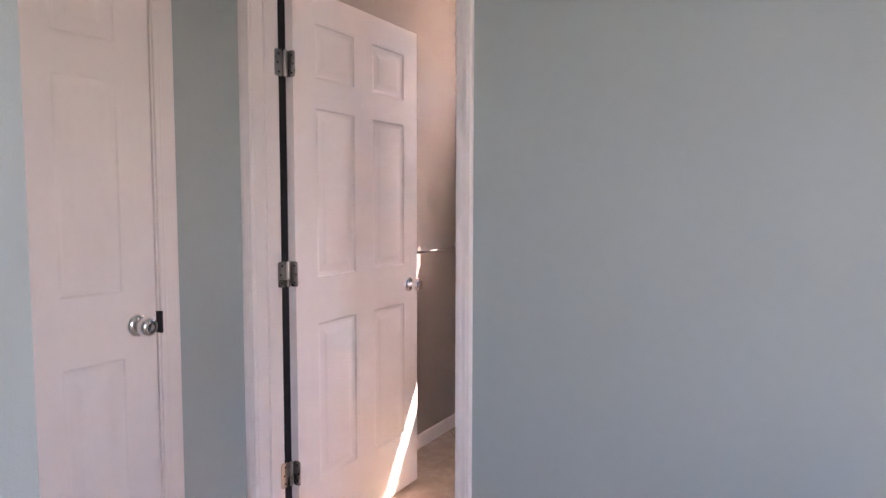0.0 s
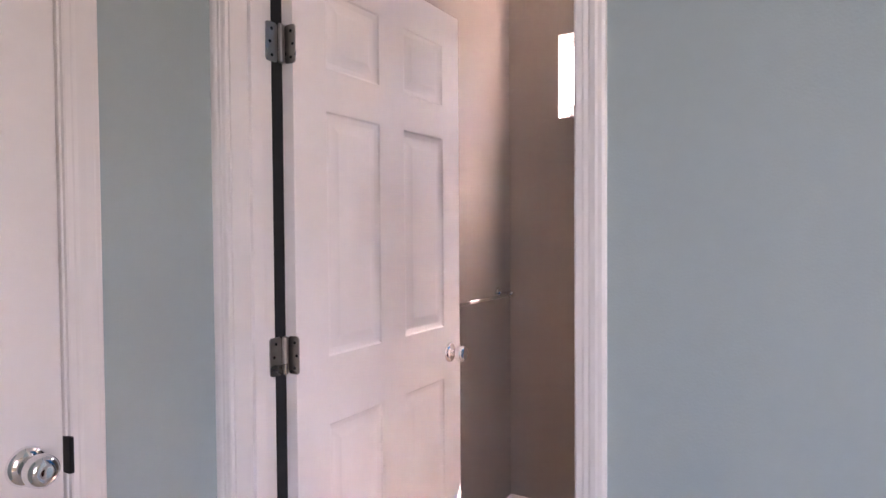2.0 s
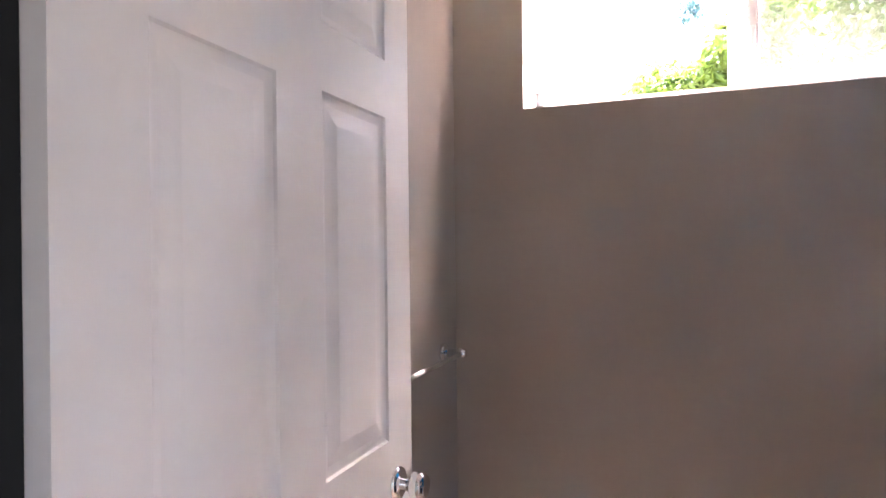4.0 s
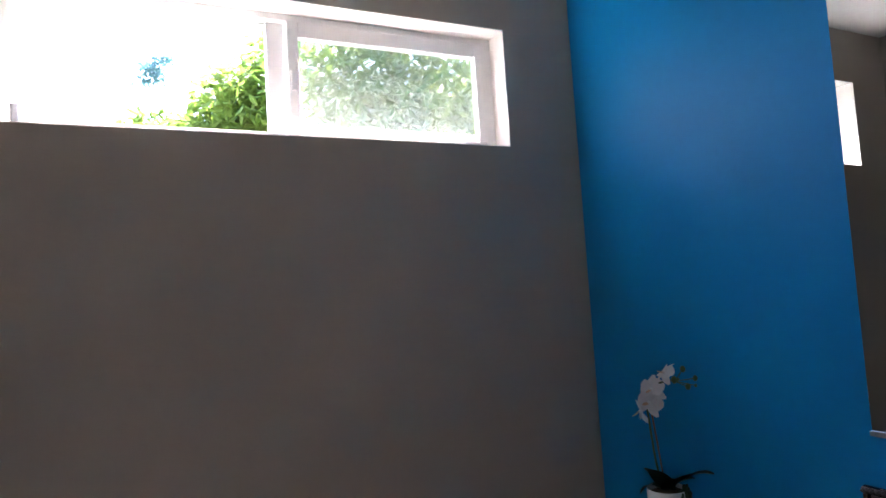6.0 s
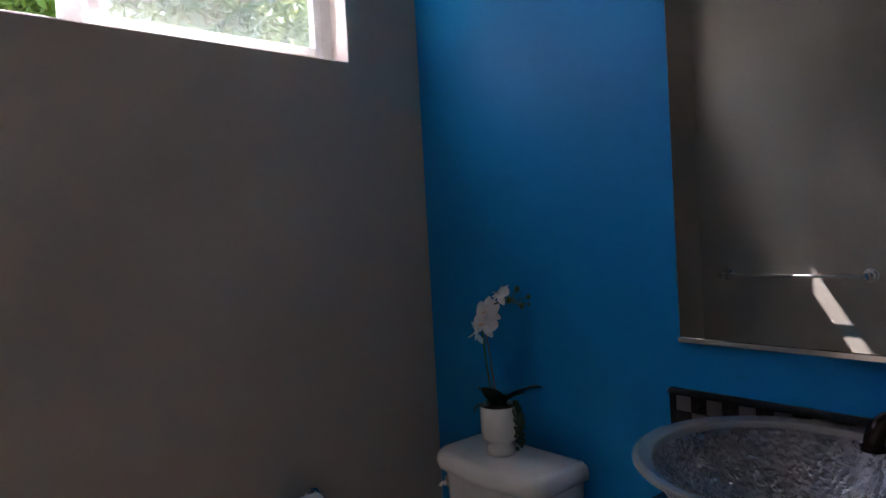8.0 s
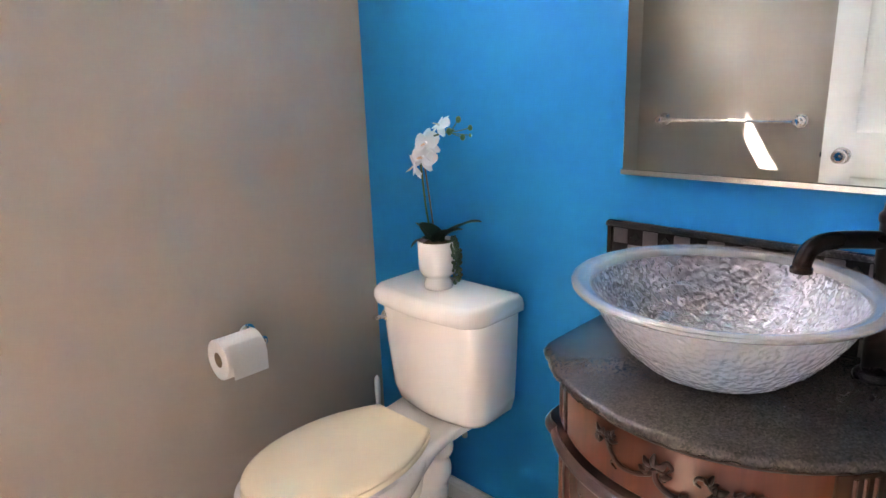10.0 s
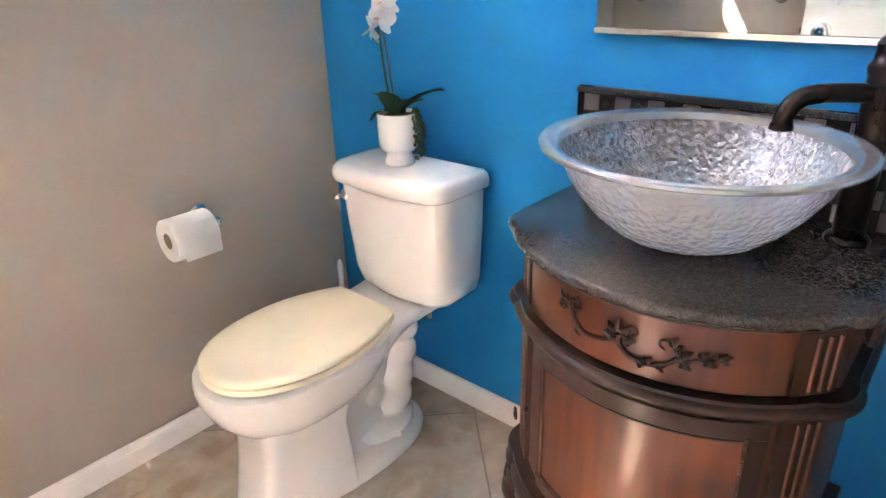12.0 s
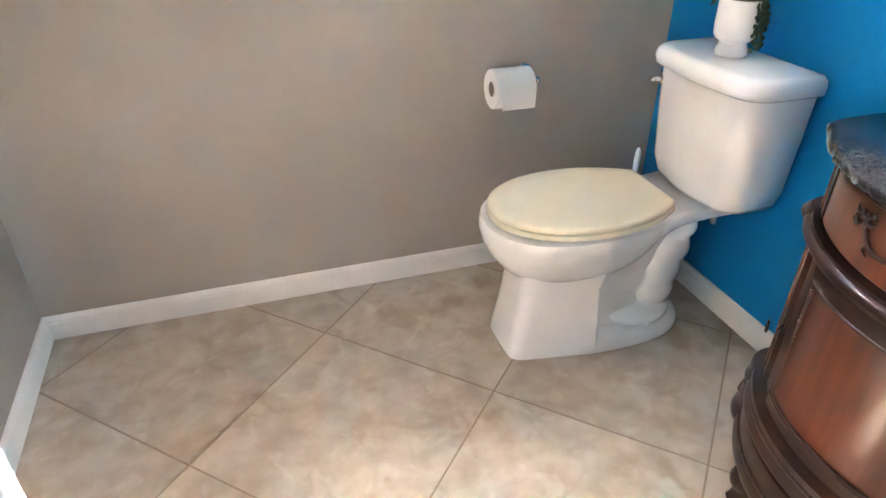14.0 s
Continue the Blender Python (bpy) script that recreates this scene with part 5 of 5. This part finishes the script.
part("rim", lathe(bmesh.new(), rim, (BX, BY, BZ), SEG, cap=(False, False)), BOWLRIM, sink, "smooth rolled glass rim", angle=60)
part("mounting_ring", lathe(bmesh.new(), [(0.034, -0.0133), (0.036, -0.0120), (0.037, -0.004), (0.036, 0.006), (0.028, 0.006)], (BX, BY, BZ), 36), BRONZE, sink, "dark bronze mounting ring")
part("drain", lathe(bmesh.new(), [(0.024, 0.0175), (0.024, 0.020), (0.018, 0.0215), (0.006, 0.022)], (BX, BY, BZ), 24), BRONZE, sink, "dark bronze drain")

# faucet
FX, FY, FZ = 1.782, 0.634, 0.7665
faucet = thing("faucet", (FX, FY, FZ), "oil-rubbed bronze vessel faucet standing on the granite", "faucet")
part("base_ring", lathe(bmesh.new(), [(0.034, 0), (0.034, 0.005), (0.031, 0.010), (0.025, 0.013)], (FX, FY, FZ), 32), BRONZE, faucet)
part("column", lathe(bmesh.new(), [(0.0235, 0.008), (0.0235, 0.150), (0.026, 0.154), (0.026, 0.166), (0.0235, 0.170), (0.0245, 0.20), (0.0245, 0.262), (0.027, 0.266), (0.027, 0.276), (0.022, 0.282), (0.020, 0.300), (0.022, 0.306), (0.016, 0.316), (0.006, 0.320)], (FX, FY, FZ), 32), BRONZE, faucet, angle=35)
way = Vector((-0.092, 0.106, 0)).normalized()
c = Vector((FX, FY, FZ + 0.236))
spout = smooth_path([c + way * 0.015, c + way * 0.070 + Vector((0, 0, 0.002)), c + way * 0.109 + Vector((0, 0, -0.001)), c + way * 0.129 + Vector((0, 0, -0.012)), c + way * 0.138 + Vector((0, 0, -0.030)), c + way * 0.140 + Vector((0, 0, -0.044))], 5)
sp = part("spout", tube(bmesh.new(), spout, 0.0145, 18), BRONZE, faucet, "curved bronze spout")
tip = spout[-1]
part("aerator", lathe(bmesh.new(), [(0.0145, 0.004), (0.0172, 0.001), (0.0172, -0.006), (0.013, -0.008)], tip, 22), BRONZE, sp)
lv = Vector((0.2, -1, 0)).normalized()
part("lever", tube(bmesh.new(), smooth_path([c + Vector((0, 0, 0.078)), c + lv * 0.03 + Vector((0, 0, 0.092)), c + lv * 0.075 + Vector((0, 0, 0.10))], 5), [0.008] * 8 + [0.0065] * 3, 12), BRONZE, faucet, "bronze lever handle")


# ---- outside ----
setting("ground", boxed(-400, 400, Y1 + 0.14, 700, -0.35, -0.3), EARTH, "dry garden soil outside the window", "ground")


def crown(rng, blobs, count, size, mat):
    """Many small leaves scattered through several clumps."""
    verts, faces = [], []
    for (cx, cy, cz, rx, ry, rz), n in zip(blobs, count):
        for _ in range(n):
            d = Vector((rng.gauss(0, 1), rng.gauss(0, 1), rng.gauss(0, 1))).normalized()
            k = rng.random() ** 0.45
            p = Vector((cx + d.x * rx * k, cy + d.y * ry * k, cz + d.z * rz * k))
            t = Vector((rng.uniform(-1, 1), rng.uniform(-1, 1), rng.uniform(-1.0, 0.3))).normalized()
            s = t.cross(Vector((rng.uniform(-1, 1), rng.uniform(-1, 1), 1.4))).normalized()
            ln, w = size * rng.uniform(0.7, 1.5), size * rng.uniform(0.16, 0.3)
            up = t.cross(s) * w * 0.5
            i = len(verts)
            verts += [p, p + t * ln * 0.5 + s * w + up, p + t * ln, p + t * ln * 0.5 - s * w + up]
            faces += [(i, i + 1, i + 2), (i, i + 2, i + 3)]
    me = bpy.data.meshes.new("crown")
    me.from_pydata(verts, [], faces)
    me.materials.append(mat)
    return me


def tree(name, at, height, blobs, count, size, mat, label, seed, girth=0.11):
    rng = random.Random(seed)
    x, y = at
    ob = thing(name, (x, y, -0.3), label, "tree")
    trunk = smooth_path([(x, y, -0.4), (x + 0.05, y, height * 0.3), (x - 0.04, y + 0.05, height * 0.6), (x + 0.02, y, height * 0.8)], 4)
    t = part("trunk", tube(bmesh.new(), trunk, [girth * (1 - 0.73 * k / (len(trunk) - 1)) for k in range(len(trunk))], 9), BARK, ob)
    for b in blobs:
        s = Vector(trunk[rng.randrange(4, len(trunk))])
        e = Vector(b[:3])
        part("limb", tube(bmesh.new(), smooth_path([s, (s + e) / 2 + Vector((0, 0, 0.15)), e], 4), [girth * (0.32 - 0.24 * k / 8) for k in range(9)], 6), BARK, t)
    c = new("crown", crown(rng, blobs, count, size, mat))
    c.parent = ob
    c.matrix_parent_inverse = basis(ob).inverted()
    return ob


tree("tree", (2.35, 5.0), 3.2, [(1.75, 4.9, 3.05, 0.55, 0.6, 0.55), (2.4, 5.0, 3.2, 0.75, 0.7, 0.7), (3.1, 5.1, 3.0, 0.7, 0.7, 0.75), (2.2, 4.7, 2.45, 0.6, 0.6, 0.6), (2.9, 4.8, 2.35, 0.7, 0.6, 0.6), (3.7, 5.2, 2.9, 0.6, 0.6, 0.7), (2.5, 5.2, 3.9, 0.7, 0.6, 0.45)],
     [900, 2200, 2300, 2600, 3000, 1900, 1000], 0.10, FOLIAGE, "leafy bright green garden tree outside the window", 3)
tree("shrub", (1.05, 5.4), 2.4, [(0.75, 5.3, 2.55, 0.5, 0.4, 0.30), (1.22, 5.4, 2.80, 0.34, 0.4, 0.50), (1.42, 5.4, 3.10, 0.22, 0.3, 0.34), (0.3, 5.5, 2.4, 0.5, 0.4, 0.22), (1.35, 5.3, 2.2, 0.6, 0.5, 0.4)], [1700, 1700, 420, 1100, 1500], 0.10, FOLIAGE, "bright green leafy shrub outside the window", 8)
tree("tree", (1.45, 30.0), 11.0, [(1.25, 30.0, 11.95, 0.6, 0.6, 0.55), (1.05, 30.2, 11.45, 0.8, 0.5, 0.22), (1.85, 30.0, 12.45, 0.75, 0.5, 0.16)], [150, 70, 60], 0.3, FARFOL, "distant blue-green tree against the sky", 11, 0.05)


# ---- floor tiles ----
def clip(poly, axis, limit, keep_less):
    out = []
    for p, q in zip(poly, poly[1:] + poly[:1]):
        a, b = (p[axis] <= limit) == keep_less, (q[axis] <= limit) == keep_less
        if a:
            out.append(p)
        if a != b:
            t = (limit - p[axis]) / (q[axis] - p[axis])
            out.append((p[0] + t * (q[0] - p[0]), p[1] + t * (q[1] - p[1])))
    return out


PITCH, GAP = 0.512, 0.0055
TA = Vector((0.728, 1.792))
d1 = Vector((0.7135, -0.7007)).normalized()
d2 = Vector((-0.7007, -0.7135)).normalized()
rng = random.Random(2)
for i in range(-6, 7):
    for j in range(-6, 7):
        c0 = TA + d1 * PITCH * i + d2 * PITCH * j
        quad = [c0 + d1 * GAP / 2 + d2 * GAP / 2, c0 + d1 * (PITCH - GAP / 2) + d2 * GAP / 2, c0 + d1 * (PITCH - GAP / 2) + d2 * (PITCH - GAP / 2), c0 + d1 * GAP / 2 + d2 * (PITCH - GAP / 2)]
        poly = [tuple(p) for p in quad]
        for axis, lim, less in ((0, X1 - 0.002, True), (0, X0 + 0.002, False), (1, Y1 - 0.002, True), (1, YF - 0.045, False)):
            if poly:
                poly = clip(poly, axis, lim, less)
        if len(poly) < 3:
            continue
        cx, cy = sum(p[0] for p in poly) / len(poly), sum(p[1] for p in poly) / len(poly)
        bm = bmesh.new()
        zt = rng.uniform(-0.0003, 0.0003)
        shrink = lambda d: [Vector((x + (cx - x) * d, y + (cy - y) * d, 0)) for x, y in poly]
        loft(bm, [[p + Vector((0, 0, z + zt)) for p in shrink(k)] for k, z in ((0.0, -0.0055), (0.0, -0.0010), (0.003, -0.0002), (0.007, 0.0))], cap=(False, True))
        part("tile", bm, TILE, floor, smooth=False)
